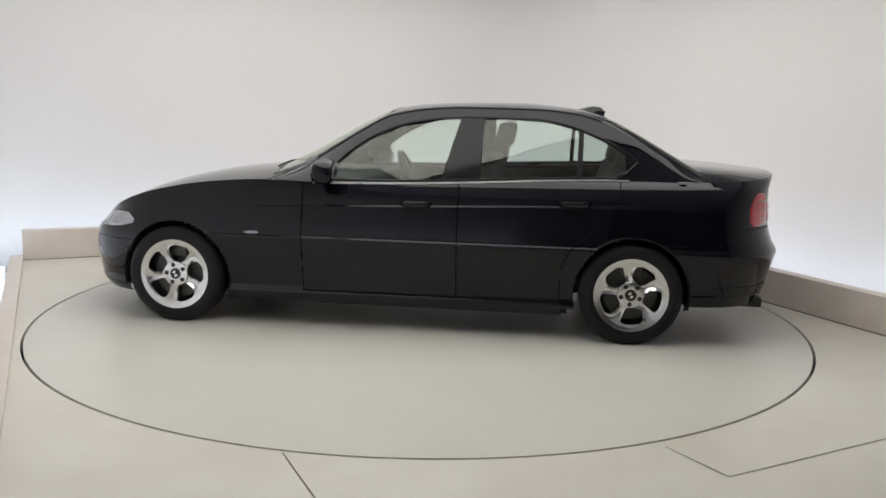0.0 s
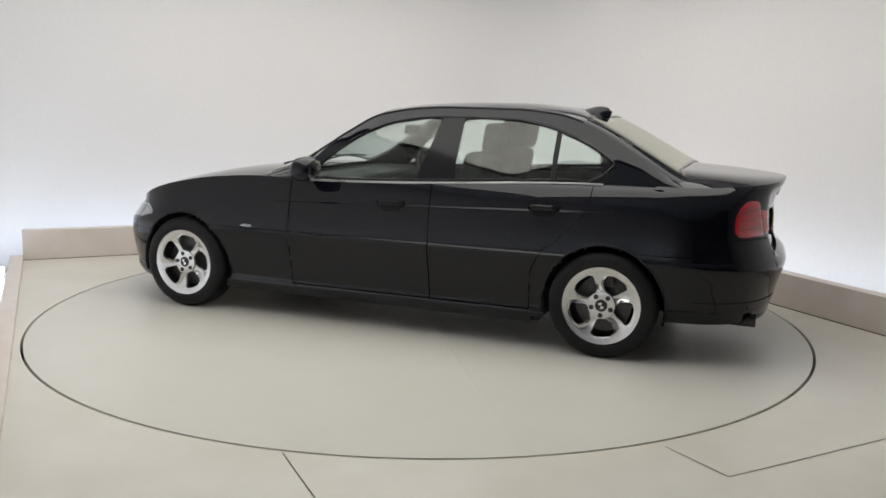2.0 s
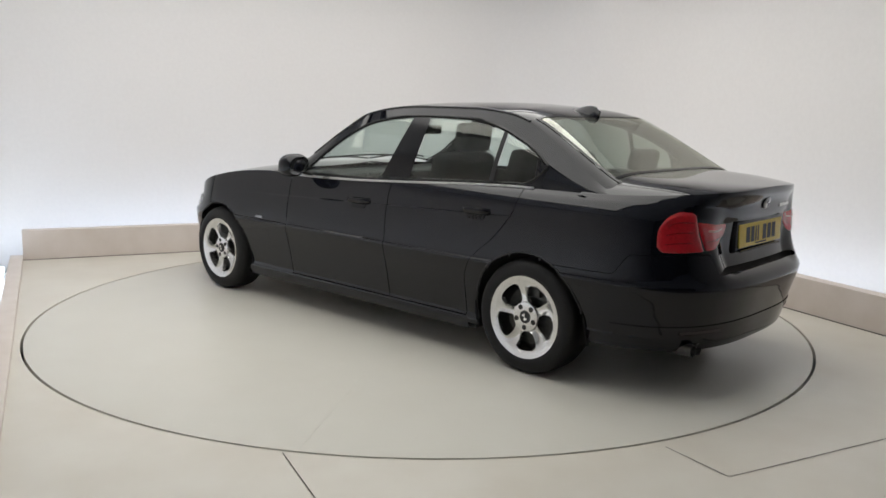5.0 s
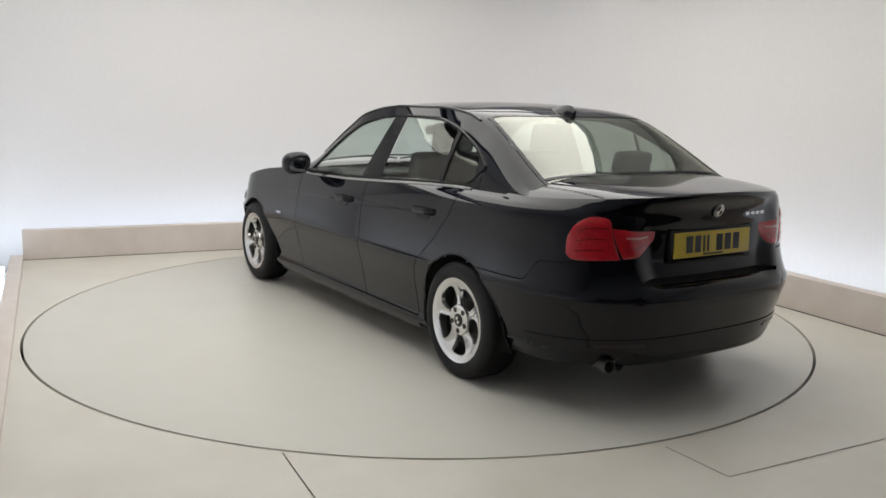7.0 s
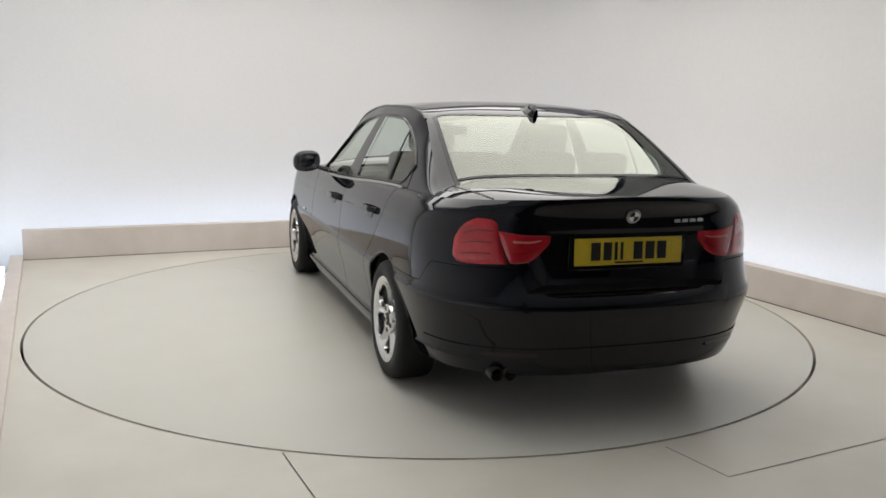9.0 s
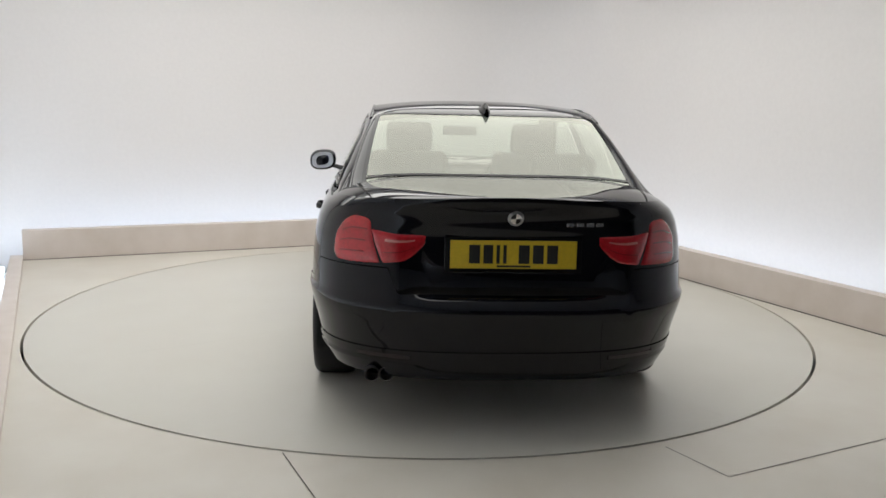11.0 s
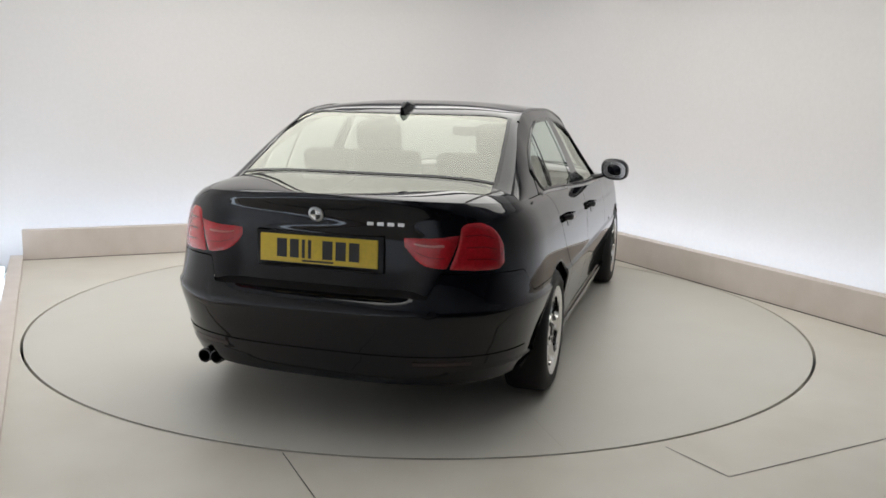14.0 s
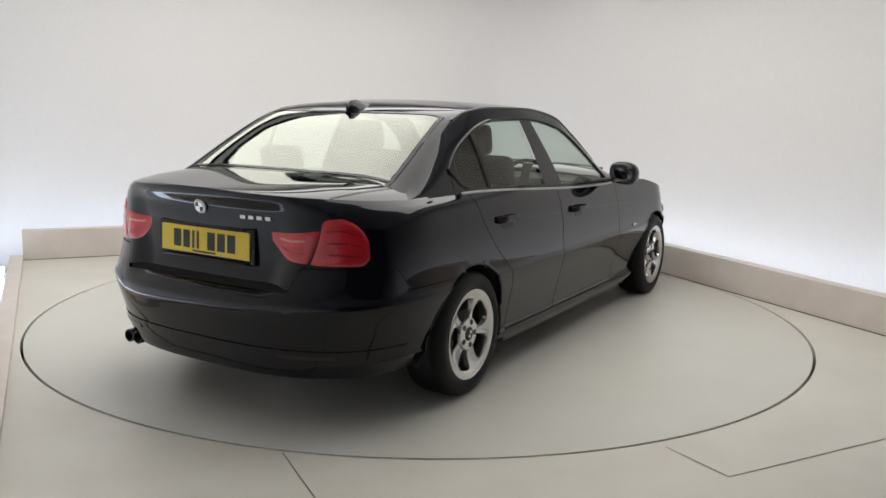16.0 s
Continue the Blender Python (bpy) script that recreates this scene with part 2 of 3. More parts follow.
def build_table():
    t = new("turntable")
    t.matrix_world = pose(CX, CY, 0, 0, 0, TURN_START)
    tagged(t, "round pale beige rotating display platform set flush into the floor", "turntable")
    r = R_TABLE - 0.016
    turn = radians(205.5 - TURN_START)
    for k in range(4):
        bm = bmesh.new()
        a0, a1 = turn + k * math.pi / 2, turn + (k + 1) * math.pi / 2
        g = 0.00025
        rim = [(r * math.cos(a), r * math.sin(a)) for a in steps(a0 + g / r, a1 - g / r, 40)]
        am = (a0 + a1) / 2
        c = (g * 1.4 * math.cos(am), g * 1.4 * math.sin(am))
        top = [bm.verts.new((x, y, 0)) for x, y in [c] + rim]
        low = [bm.verts.new((x, y, -0.05)) for x, y in [c] + rim]
        bm.faces.new(top)
        bm.faces.new(low[::-1])
        m = len(top)
        for i in range(m):
            j = (i + 1) % m
            bm.faces.new((top[i], top[j], low[j], low[i]))
        part("panel", bm, M_TABLE, t, shift=False, smooth=False)
    return t


def build_seams():
    """Dark joints between the fixed floor boards before the table."""
    inv = ROOM.inverted()
    for pts in (((-0.609, 3.076), (-0.40, 2.655)), ((1.95, 3.392), (1.099, 2.953)), ((1.099, 2.953), (0.93, 3.225))):
        bm = bmesh.new()
        a, b = (inv @ Vector((x, y, 0)) for x, y in pts)
        d = (b - a).normalized() * 0.002
        s = Vector((-d.y, d.x, 0))
        v = [bm.verts.new(q + Vector((0, 0, 0.002))) for q in (a - s, b - s, b + s, a + s)]
        bm.faces.new(v)
        ob = part("floor_seam", bm, M_GAP, shift=False, smooth=False)
        ob.matrix_world = ROOM
        tagged(ob, "thin dark joint between pale floor boards", "floor seam", kind="structure")


# ---------------------------------------------------------------- the car's body surface
# x forward from the rear axle, y to the car's left, z up
WB, HUB_Z, ARCH_R = 2.76, 0.298, 0.338
X0R, X0F, W = -0.24, 2.74, 0.885
NR, NF = 2.95, 2.7
rear_x = curve(((0.16, -0.80), (0.24, -0.862), (0.30, -0.876), (0.345, -0.886), (0.40, -0.901), (0.46, -0.918), (0.51, -0.932), (0.535, -0.935), (0.556, -0.928), (0.576, -0.912), (0.592, -0.885), (0.606, -0.856),
                (0.622, -0.848), (0.65, -0.838), (0.70, -0.828), (0.82, -0.834), (0.86, -0.843), (0.915, -0.856), (0.945, -0.874), (0.965, -0.888), (0.99, -0.896), (1.01, -0.898)))
rear_ear = curve(((0.535, -0.935), (0.556, -0.928), (0.58, -0.915), (0.61, -0.900), (0.66, -0.881), (0.72, -0.868), (0.80, -0.864), (0.90, -0.870), (0.96, -0.893)))
front_x = curve(((0.14, 3.44), (0.24, 3.51), (0.42, 3.53), (0.53, 3.50), (0.60, 3.43), (0.68, 3.36)))
side_p = curve(((0.14, 0.900), (0.17, 0.926), (0.205, 0.939), (0.226, 0.937), (0.240, 0.926), (0.30, 0.937), (0.42, 0.965), (0.50, 0.988), (0.54, 0.998), (0.556, 1.0),
                (0.559, 0.9992), (0.563, 0.9955), (0.568, 0.9905), (0.572, 0.9886), (0.60, 0.9872), (0.65, 0.9832), (0.70, 0.9776), (0.752, 0.9706), (0.762, 0.9690), (0.766, 0.9680), (0.771, 0.9640), (0.776, 0.9600), (0.780, 0.9586), (0.80, 0.9572), (0.812, 0.9555), (0.87, 0.9350), (0.91, 0.914), (0.93, 0.899), (0.945, 0.877), (0.955, 0.861), (0.97, 0.832), (1.0, 0.77)))
LINES = sorted([0.24 + 0.02 * k for k in range(15)] + [0.548, 0.556, 0.560, 0.564, 0.567, 0.570, 0.576, 0.584] + [0.60 + 0.02 * k for k in range(8)]
               + [0.750, 0.757, 0.762, 0.767, 0.772, 0.777, 0.782, 0.787, 0.793, 0.800])


def taper(x):
    """The flanks draw in towards the tail."""
    return 1 - 0.018 * (max(0.0, 0.9 - x) / 1.15) ** 2


def rise(x, z):
    """The swage line climbs a little towards the tail."""
    w = max(0.0, 1 - ((z - 0.775) / 0.16) ** 2)
    return max(-0.03, min(0.045, (1.27 - x) * 0.033)) * w


def heights(x, lo, top, floor_z=0.215):
    """Heights of a panel's rows at x: close together at the two creases."""
    f = 1.0 if top > 0.87 else (top - 0.07) / 0.80
    zs = [z * f for z in LINES if z > floor_z + 0.012]
    zs = [z + rise(x, z) for z in zs]
    if lo > zs[0] - 0.003:
        return [max(z, lo + 0.0006 * k) for k, z in enumerate([lo] * 3 + zs)] + [lerp(zs[-1], top, k / 14) for k in range(1, 15)]
    below = [lerp(lo, zs[0], k / 3) for k in range(3)]
    return below + zs + [lerp(zs[-1], top, k / 14) for k in range(1, 15)]


shoulder_z = curve(((-0.92, 0.975), (-0.75, 0.960), (-0.58, 0.948), (-0.31, 0.952), (0.10, 0.951), (0.41, 0.943), (0.90, 0.919), (1.40, 0.897), (1.87, 0.889), (2.2, 0.896),
                    (2.50, 0.878), (2.87, 0.820), (3.06, 0.772), (3.22, 0.715), (3.45, 0.625)))


def qx(x):
    return 1 + (x - X0R) / (X0F - X0R)


def body(q, z, off=0.0):
    """The body's side at q (0 rear centre, 1 to 2 along the side, 3 front centre) and the height z, off metres outside it."""
    def at(q, z):
        xn = X0R if q < 1 else X0F if q > 2 else lerp(X0R, X0F, q - 1)
        zz = z - rise(xn, z)
        fade = min(1, max(0, (xn + 0.15) / 0.5)) * min(1, max(0, (2.6 - xn) / 0.6))
        bump_free = lerp(0.9706, 0.9540, (zz - 0.752) / (0.818 - 0.752))
        p = (side_p(zz) if not 0.752 < zz < 0.818 else lerp(bump_free, side_p(zz), fade)) * W
        p = (p / W if xn > 0.2 or z > 0.3 else lerp(0.875, 0.944, max(0, z - 0.2) / 0.1)) * W
        if q < 1:
            a = max(q, 0.0) * math.pi / 2
            xe = rear_x(z)
            if z > 0.535:
                k = min(1, max(0, (p * math.sin(a) ** (2 / NR) - 0.35 - 0.25 * (min(max(z, 0.56), 0.8) - 0.62)) / 0.15))
                xe = lerp(xe, min(xe, rear_ear(z)), k * k * (3 - 2 * k))
            xt = X0R + (xe - X0R) * max(math.cos(a), 0) ** (2 / NR)
            return Vector((xt, p * taper(xt) * math.sin(a) ** (2 / NR), z))
        if q > 2:
            a = min(q - 2, 1) * math.pi / 2
            return Vector((X0F + (front_x(z) - X0F) * math.sin(a) ** (2 / NF), p * max(math.cos(a), 0) ** (2 / NF), z))
        return Vector((xn, p * taper(xn), z))
    c = at(q, z)
    if off:
        e = 0.004
        d = (at(min(q + e, 3), z) - at(max(q - e, 0), z)).cross(at(q, z + e) - at(q, z - e))
        if d.length:
            n = d.normalized()
            if n.y < 0 and 1 <= q <= 2:
                n = -n
            if q < 1 and n.x > 0.02:
                n = -n
            if q > 2 and n.x < -0.02:
                n = -n
            c = c + off * n
    return c


def q_rear(y, z):
    """q on the tail where the half width is y."""
    return math.asin(min(1, (y / (side_p(z) * W * 0.961)) ** (NR / 2))) / (math.pi / 2)


def q_len(x, z):
    """q on the tail at the length x."""
    return math.acos(min(1, ((x - X0R) / (rear_x(z) - X0R)) ** (NR / 2))) / (math.pi / 2)


def top_z(q):
    if q < 1:
        return lerp(0.994, shoulder_z(X0R), min(1, q) ** 1.3)
    if q > 2:
        return shoulder_z(lerp(X0F, 3.45, math.sin((q - 2) * math.pi / 2) ** (2 / NF)))
    return shoulder_z(lerp(X0R, X0F, q - 1))


def cut_arches(bm):
    """Opens the wheel arches and draws their rims into the circle."""
    for xc in (0.0, WB):
        inside = {v for v in bm.verts if math.hypot(v.co.x - xc, v.co.z - HUB_Z) < ARCH_R}
        edge = [v for v in inside if any(e.other_vert(v) not in inside for e in v.link_edges)]
        gone = [f for f in bm.faces if all(v in inside for v in f.verts)]
        for v in edge:
            d = Vector((v.co.x - xc, 0, v.co.z - HUB_Z)).normalized() * ARCH_R
            v.co.x, v.co.z = xc + d.x, HUB_Z + d.z
        bmesh.ops.delete(bm, geom=gone, context="FACES")


def mirrored(bm):
    geom = bm.verts[:] + bm.edges[:] + bm.faces[:]
    r = bmesh.ops.duplicate(bm, geom=geom)
    vs = [g for g in r["geom"] if isinstance(g, bmesh.types.BMVert)]
    for v in vs:
        v.co.y = -v.co.y
    bmesh.ops.remove_doubles(bm, verts=[v for v in bm.verts if abs(v.co.y) < 1e-4], dist=1e-4)


def flip(bm):
    for v in bm.verts:
        v.co.y = -v.co.y
    bmesh.ops.reverse_faces(bm, faces=bm.faces)


def skin(bm, qs, zlo, zhi, nz):
    """nz: even rows, or, below 1, rows gathered at the creases above that height."""
    rows = []
    for q in qs:
        a, b = zlo(q) if callable(zlo) else zlo, zhi(q) if callable(zhi) else zhi
        xn = X0R if q < 1 else X0F if q > 2 else lerp(X0R, X0F, q - 1)
        rows.append([body(q, z) for z in (steps(a, b, nz) if nz >= 1 else heights(xn, a, b, nz))])
    grid(bm, rows)


def both_sides(name, make, material, parent, label=""):
    out = []
    for s in (1, -1):
        bm = bmesh.new()
        make(bm)
        if s < 0:
            flip(bm)
        out.append(part(name, bm, material, parent, label))
    return out


door_x = curve(((0.20, 0.415), (0.42, 0.41), (0.55, 0.36), (0.70, 0.20), (0.85, 0.10), (0.97, 0.085)))
Z_BUMP = 0.596


def low_z(q):
    if q < 1:
        return 0.228
    if q > 2:
        return 0.16
    return lerp(0.228, 0.15, min(1, max(0, (q - 1) * 6)))


def deck(q, u):
    """The boot's upper side: a flat middle that falls to the shoulders."""
    p = body(q, top_z(q))
    k = min(1, max(0, (p.x + 0.90) / 0.30))
    mid = lerp(0.999, 1.036, (p.x + 0.897) / 0.557)
    return Vector((p.x, p.y * u, p.z + max(0.003, mid - p.z) * (1 - abs(u) ** lerp(3.0, 6.0, k))))


def split_z(q):
    """Top edge of the rear bumper: low under the boot lid, raised to the lamps at the corners."""
    if q >= 1:
        return Z_BUMP
    b = body(q, 0.64)
    a = min(1, max(0, (b.y - 0.47) / 0.05))
    c = min(1, max(0, (-0.47 - b.x) / 0.11))
    return Z_BUMP + 0.098 * a * a * (3 - 2 * a) * c * c * (3 - 2 * c)


def lid_z(q):
    """Lower edge of the boot lid, over a dark groove."""
    return split_z(q) + 0.006 + 0.020 * min(1, max(0, (0.50 - body(q, 0.64).y) / 0.08))


def build_shell(car):
    # rear bumper
    bm = bmesh.new()
    skin(bm, [u * u * (3 - 2 * u) for u in steps(0, 1, 110)] + steps(1, qx(0.0), 22)[1:], low_z, split_z, 48)
    cut_arches(bm)
    mirrored(bm)
    part("rear_bumper", bm, M_PAINT, car)
    # tailgate: rear face and deck in one
    q1 = q_rear(0.60, 0.9)
    bm = bmesh.new()
    skin(bm, [q1 * u ** 1.3 for u in steps(0, 1, 70)], lid_z, top_z, 48)
    mirrored(bm)
    grid(bm, [[deck(q, u) for u in steps(-1, 1, 40)] for q in [u * u * (3 - 2 * u) for u in steps(0, 1, 40)]])
    part("boot_lid", bm, M_PAINT, car)

    def lid_joint(bm):
        rows = []
        for q in steps(0.56, 0.97, 24):
            p = deck(q, 1.0)
            mid = lerp(0.585, 0.655, (q - 0.56) / 0.41)
            rows.append([deck(q, (mid + d) / p.y) + Vector((0, 0, 0.0025)) for d in (-0.0025, 0.0025)])
        grid(bm, rows)
    both_sides("lid_joint", lid_joint, M_GAP, car)
    # rear quarters
    def quarter(bm):
        skin(bm, [1 - (1 - q1 - 0.0015) * (1 - u) ** 1.6 for u in steps(0, 1, 50)] + steps(1, qx(0.0), 20)[1:], lambda q: split_z(q) + 0.004, top_z, 0.586)
        qa = qx(0.0)
        n = 26
        rows = []
        for i in range(n + 1):
            row = []
            for z in heights(0.0, low_z(qa), top_z(qa)):
                row.append(body(lerp(qa, qx(door_x(z) - 0.0025), i / n), z))
            rows.append(row)
        grid(bm, rows)
        bmesh.ops.remove_doubles(bm, verts=bm.verts, dist=1e-4)
        cut_arches(bm)
    both_sides("rear_quarter", quarter, M_PAINT, car)

    def door(xa, xb, zl):
        def make(bm):
            rows = []
            for i in range(37):
                row = []
                u = i / 36
                xm = lerp(xa(0.75), xb(0.75), u)
                for z in heights(xm, zl, shoulder_z(xm), 0.232):
                    row.append(body(qx(lerp(xa(z), xb(z), u)), z))
                rows.append(row)
            vs = grid(bm, rows)
            # folded edges give the panel its thickness
            for line in (vs[0], vs[-1], [r[0] for r in vs]):
                inner = [bm.verts.new(v.co + Vector((0, -0.018, 0))) for v in line]
                for k in range(len(line) - 1):
                    bm.faces.new((line[k], line[k + 1], inner[k + 1], inner[k]))
        return make
    both_sides("rear_door", door(lambda z: door_x(z) + 0.0025, lambda z: 1.020, 0.232), M_PAINT, car)
    both_sides("front_door", door(lambda z: 1.026, lambda z: 1.955, 0.232), M_PAINT, car)
    # sills
    def sill(bm):
        skin(bm, steps(qx(0.40), qx(2.42), 40), low_z, 0.226, 8)
    both_sides("sill", sill, M_PAINT, car)
    # front wings, bumper
    def wing(bm):
        skin(bm, steps(qx(1.961), 2, 56), low_z, top_z, 0.215)
        skin(bm, [2 + 0.55 * u ** 1.5 for u in steps(0, 1, 44)], 0.50, top_z, 20)
        cut_arches(bm)
    both_sides("front_wing", wing, M_PAINT, car)
    bm = bmesh.new()
    skin(bm, [2 + u * u * (3 - 2 * u) for u in steps(0, 1, 70)], 0.16, 0.497, 26)
    skin(bm, steps(2.55, 3, 18), 0.497, top_z, 8)
    cut_arches(bm)
    mirrored(bm)
    part("front_bumper", bm, M_PAINT, car)
    # bonnet
    bm = bmesh.new()
    rows = []
    for q in steps(qx(2.02), 2, 14) + steps(2, 3, 26)[1:]:
        p = body(q, top_z(q))
        cr = 0.045 * min(1, max(0, (3.45 - p.x) / 0.5))
        rows.append([(p.x, p.y * u, p.z + cr * (1 - abs(u) ** 2.5)) for u in steps(-1, 1, 20)])
    grid(bm, rows)
    part("bonnet", bm, M_PAINT, car)
    # dark sheets added behind the joints of the tail to keep light out
    def backing(bm):
        grid(bm, [[body(q, z, -0.014) for z in steps(Z_BUMP + 0.03, 0.90, 14)] for q in steps(q1 - 0.03, q1 + 0.04, 8)])
        grid(bm, [[body(q, split_z(q) + d, -0.022) for d in steps(-0.03, 0.055, 8)] for q in steps(0.0, 0.97, 90)])
    both_sides("joint_backing", backing, M_GAP, car)
    # wheel wells and underbody
    for xc in (0.0, WB):
        for s in (1, -1):
            bm = bmesh.new()
            rows = []
            for k in steps(-0.25, math.pi + 0.25, 28):
                c, n = math.cos(k), math.sin(k)
                rows.append([(xc + (ARCH_R + 0.004) * c, s * y, HUB_Z + (ARCH_R + 0.004) * n) for y in (0.50, 0.6, 0.7, 0.80, 0.835)])
            vs = grid(bm, rows)
            hub = bm.verts.new((xc, s * 0.50, HUB_Z))
            for a, b in zip(vs, vs[1:]):
                bm.faces.new((a[0], b[0], hub))
            part("wheel_well", bm, M_WELL, car)
            # rolled lip of the arch
            bm = bmesh.new()
            pts = [(xc + ARCH_R * math.cos(k), 0, HUB_Z + ARCH_R * math.sin(k)) for k in steps(-0.28, math.pi + 0.28, 40)]
            pts = [(p[0], s * (body(qx(min(max(p[0], X0R + 0.01), 2.73)), p[2]).y - 0.006) if p[0] < 2.74 else s * (body(2 + 2 / math.pi * math.asin(min(1, ((p[0] - X0F) / (front_x(p[2]) - X0F)) ** (NF / 2))), p[2]).y - 0.006), p[2]) for p in pts if p[2] > 0.19]
            tube(bm, pts, 0.008, 10)
            part("arch_lip", bm, M_PAINT, car)
    bm = bmesh.new()
    for lo, hi in (((0.36, -0.80, 0.16), (2.40, 0.80, 0.30)), ((-0.72, -0.50, 0.24), (3.2, 0.50, 0.40))):
        box(bm, lo, hi)
    part("underbody", bm, M_WELL, car, smooth=False)


# ---------------------------------------------------------------- the cabin
XR, XF = -0.40, 2.20
roof_c = curve(((-0.44, 0.985), (-0.36, 1.024), (-0.25, 1.086), (-0.10, 1.172), (0.05, 1.254), (0.16, 1.306), (0.26, 1.340), (0.42, 1.370), (0.70, 1.388), (0.985, 1.385), (1.33, 1.366), (1.48, 1.340), (1.65, 1.270),
                (2.0, 1.075), (2.24, 0.945)))
rail_z = curve(((-0.44, 0.950), (-0.38, 0.968), (-0.31, 0.998), (-0.22, 1.052), (-0.10, 1.126), (0.10, 1.240), (0.22, 1.294), (0.35, 1.328), (0.60, 1.350), (1.0, 1.352), (1.20, 1.342), (1.45, 1.300), (1.66, 1.190), (1.81, 1.090), (2.0, 0.972), (2.20, 0.905)))
rail_y = curve(((-0.44, 0.712), (-0.31, 0.696), (-0.22, 0.680), (-0.02, 0.640), (0.22, 0.594), (0.40, 0.584), (0.6, 0.580), (1.2, 0.580), (1.5, 0.602), (1.8, 0.66), (2.2, 0.735)))
dlo_up = curve(((-0.005, 1.062), (0.045, 1.100), (0.12, 1.146), (0.22, 1.192), (0.39, 1.253), (0.59, 1.288), (0.90, 1.294), (1.09, 1.288), (1.355, 1.250), (1.56, 1.165), (1.70, 1.070), (1.86, 0.918)))
DLO_A, DLO_B = -0.005, 1.86


def belt(x):
    return body(qx(x), shoulder_z(x))


def dlo_low(x):
    k = max(0.0, min(1.0, (0.095 - x) / 0.10))
    return shoulder_z(x) + 0.014 + 0.085 * k ** 1.3


def flank(x, z, off=0.0):
    """The cabin's side at x and the height z."""
    b, ry, rz = belt(x), rail_y(x), rail_z(x)
    v = min(1.2, max(0, (z - b.z) / max(rz - b.z, 1e-3)))
    y = b.y - 0.008 + (ry - b.y + 0.008) * v + 0.022 * v * (1 - v) * 2
    return Vector((x, y + off * 0.92, z + off * 0.35))


def build_cabin(car):
    # roof skin from rail to rail, between the two screens
    XT, XW = 0.19, 1.48
    def cross(x, u):
        ry, rz, c = rail_y(x), rail_z(x), roof_c(x)
        return (x, ry * u, rz + (c - rz) * (1 - abs(u) ** (2.6 + 11.0 * min(1, max(0, (0.50 - x) / 0.35)) ** 2)))
    bm = bmesh.new()
    grid(bm, [[cross(x, math.copysign(1 - (1 - abs(u)) ** 1.5, u)) for u in steps(-1, 1, 44)] for x in steps(XT, XW, 40)])
    part("roof", bm, M_PAINT, car)
    # side frames: rail, A-pillar and C-pillar in one skin over the side glass
    def frame_side(bm):
        st = steps(-0.44, DLO_A, 44)
        rows = []
        for x in st:
            lo = shoulder_z(x)
            rows.append([flank(x, lerp(lo, rail_z(x), v)) for v in steps(0, 1, 20)])
        grid(bm, rows)
        rows = [[flank(x, lerp(dlo_up(x), rail_z(x), v)) for v in steps(0, 1, 20)] for x in steps(DLO_A, DLO_B, 110)]
        grid(bm, rows)
        rows = [[flank(x, lerp(shoulder_z(x), max(rail_z(x), shoulder_z(x)), v)) for v in steps(0, 1, 20)] for x in steps(DLO_B, 2.2, 12)]
        grid(bm, rows)
        rows = [[flank(x, lerp(shoulder_z(x) - 0.004, dlo_low(x), v), 0.003) for v in steps(0, 1, 2)] for x in steps(DLO_A, DLO_B, 40)]
        grid(bm, rows)
    both_sides("side_frame", frame_side, M_PAINT, car)
    def edge(bm):
        tube(bm, [(x, rail_y(x) - 0.002, rail_z(x) - 0.003) for x in steps(0.20, 1.9, 60)], 0.009, 10)
    both_sides("roof_moulding", edge, M_PAINT, car)
    # pillars beside the screens
    def strip(x0, x1, w0, w1):
        def make(bm):
            grid(bm, [[cross(x, lerp(1, lerp(w0, w1, k / 20), v ** 1.6)) for v in steps(0, 1, 14)] for k, x in enumerate(steps(x0, x1, 20))])
        return make
    both_sides("rear_pillar", strip(-0.44, XT, 0.89, 0.945), M_PAINT, car)
    both_sides("windscreen_pillar", strip(XW, 2.2, 0.93, 0.95), M_PAINT, car)
    # screens
    def screen(name, x0, x1, w0, w1, mat, label):
        bm = bmesh.new()
        n = 20
        grid(bm, [[Vector(cross(x, u * lerp(w0, w1, k / n))) + Vector((0, 0, 0.002)) for u in steps(-1, 1, 24)] for k, x in enumerate(steps(x0, x1, n))])
        ob = part(name, bm, mat, car, label)
        ob.visible_shadow = False
        # black border
        bm = bmesh.new()
        for s in (1, -1):
            grid(bm, [[Vector(cross(x, s * lerp(w0, w1, k / n) * f)) + Vector((0, 0, 0.004)) for f in (0.97, 1.003)] for k, x in enumerate(steps(x0, x1, n))])
        for xe, xi in ((x0, lerp(x0, x1, 0.035)), (x1, lerp(x1, x0, 0.03))):
            ke, ki = (xe - x0) / (x1 - x0), (xi - x0) / (x1 - x0)
            grid(bm, [[Vector(cross(x, u * lerp(w0, w1, k))) + Vector((0, 0, 0.005)) for u in steps(-1, 1, 24)] for x, k in ((xe, ke), (xi, ki))])
        part("screen_seal", bm, M_GLOSSTRIM, car)
        return ob
    screen("rear_screen", -0.42, XT - 0.004, 0.89, 0.945, M_RGLASS, "tinted rear window")
    # seal where the rear glass meets the boot
    bm = bmesh.new()
    rows = []
    for y in steps(-0.615, 0.615, 40):
        lo, hi = -0.42, -0.20
        for _ in range(24):
            x = (lo + hi) / 2
            base = 0.955 + (lerp(0.999, 1.036, (x + 0.897) / 0.557) - 0.955) * (1 - abs(y / 0.80) ** 6)
            if cross(x, y / rail_y(x))[2] > base:
                hi = x
            else:
                lo = x
        rows.append([Vector((x + d, y, cross(x + d, y / rail_y(x + d))[2] + 0.006)) for d in (-0.004, 0.010)])
    grid(bm, rows)
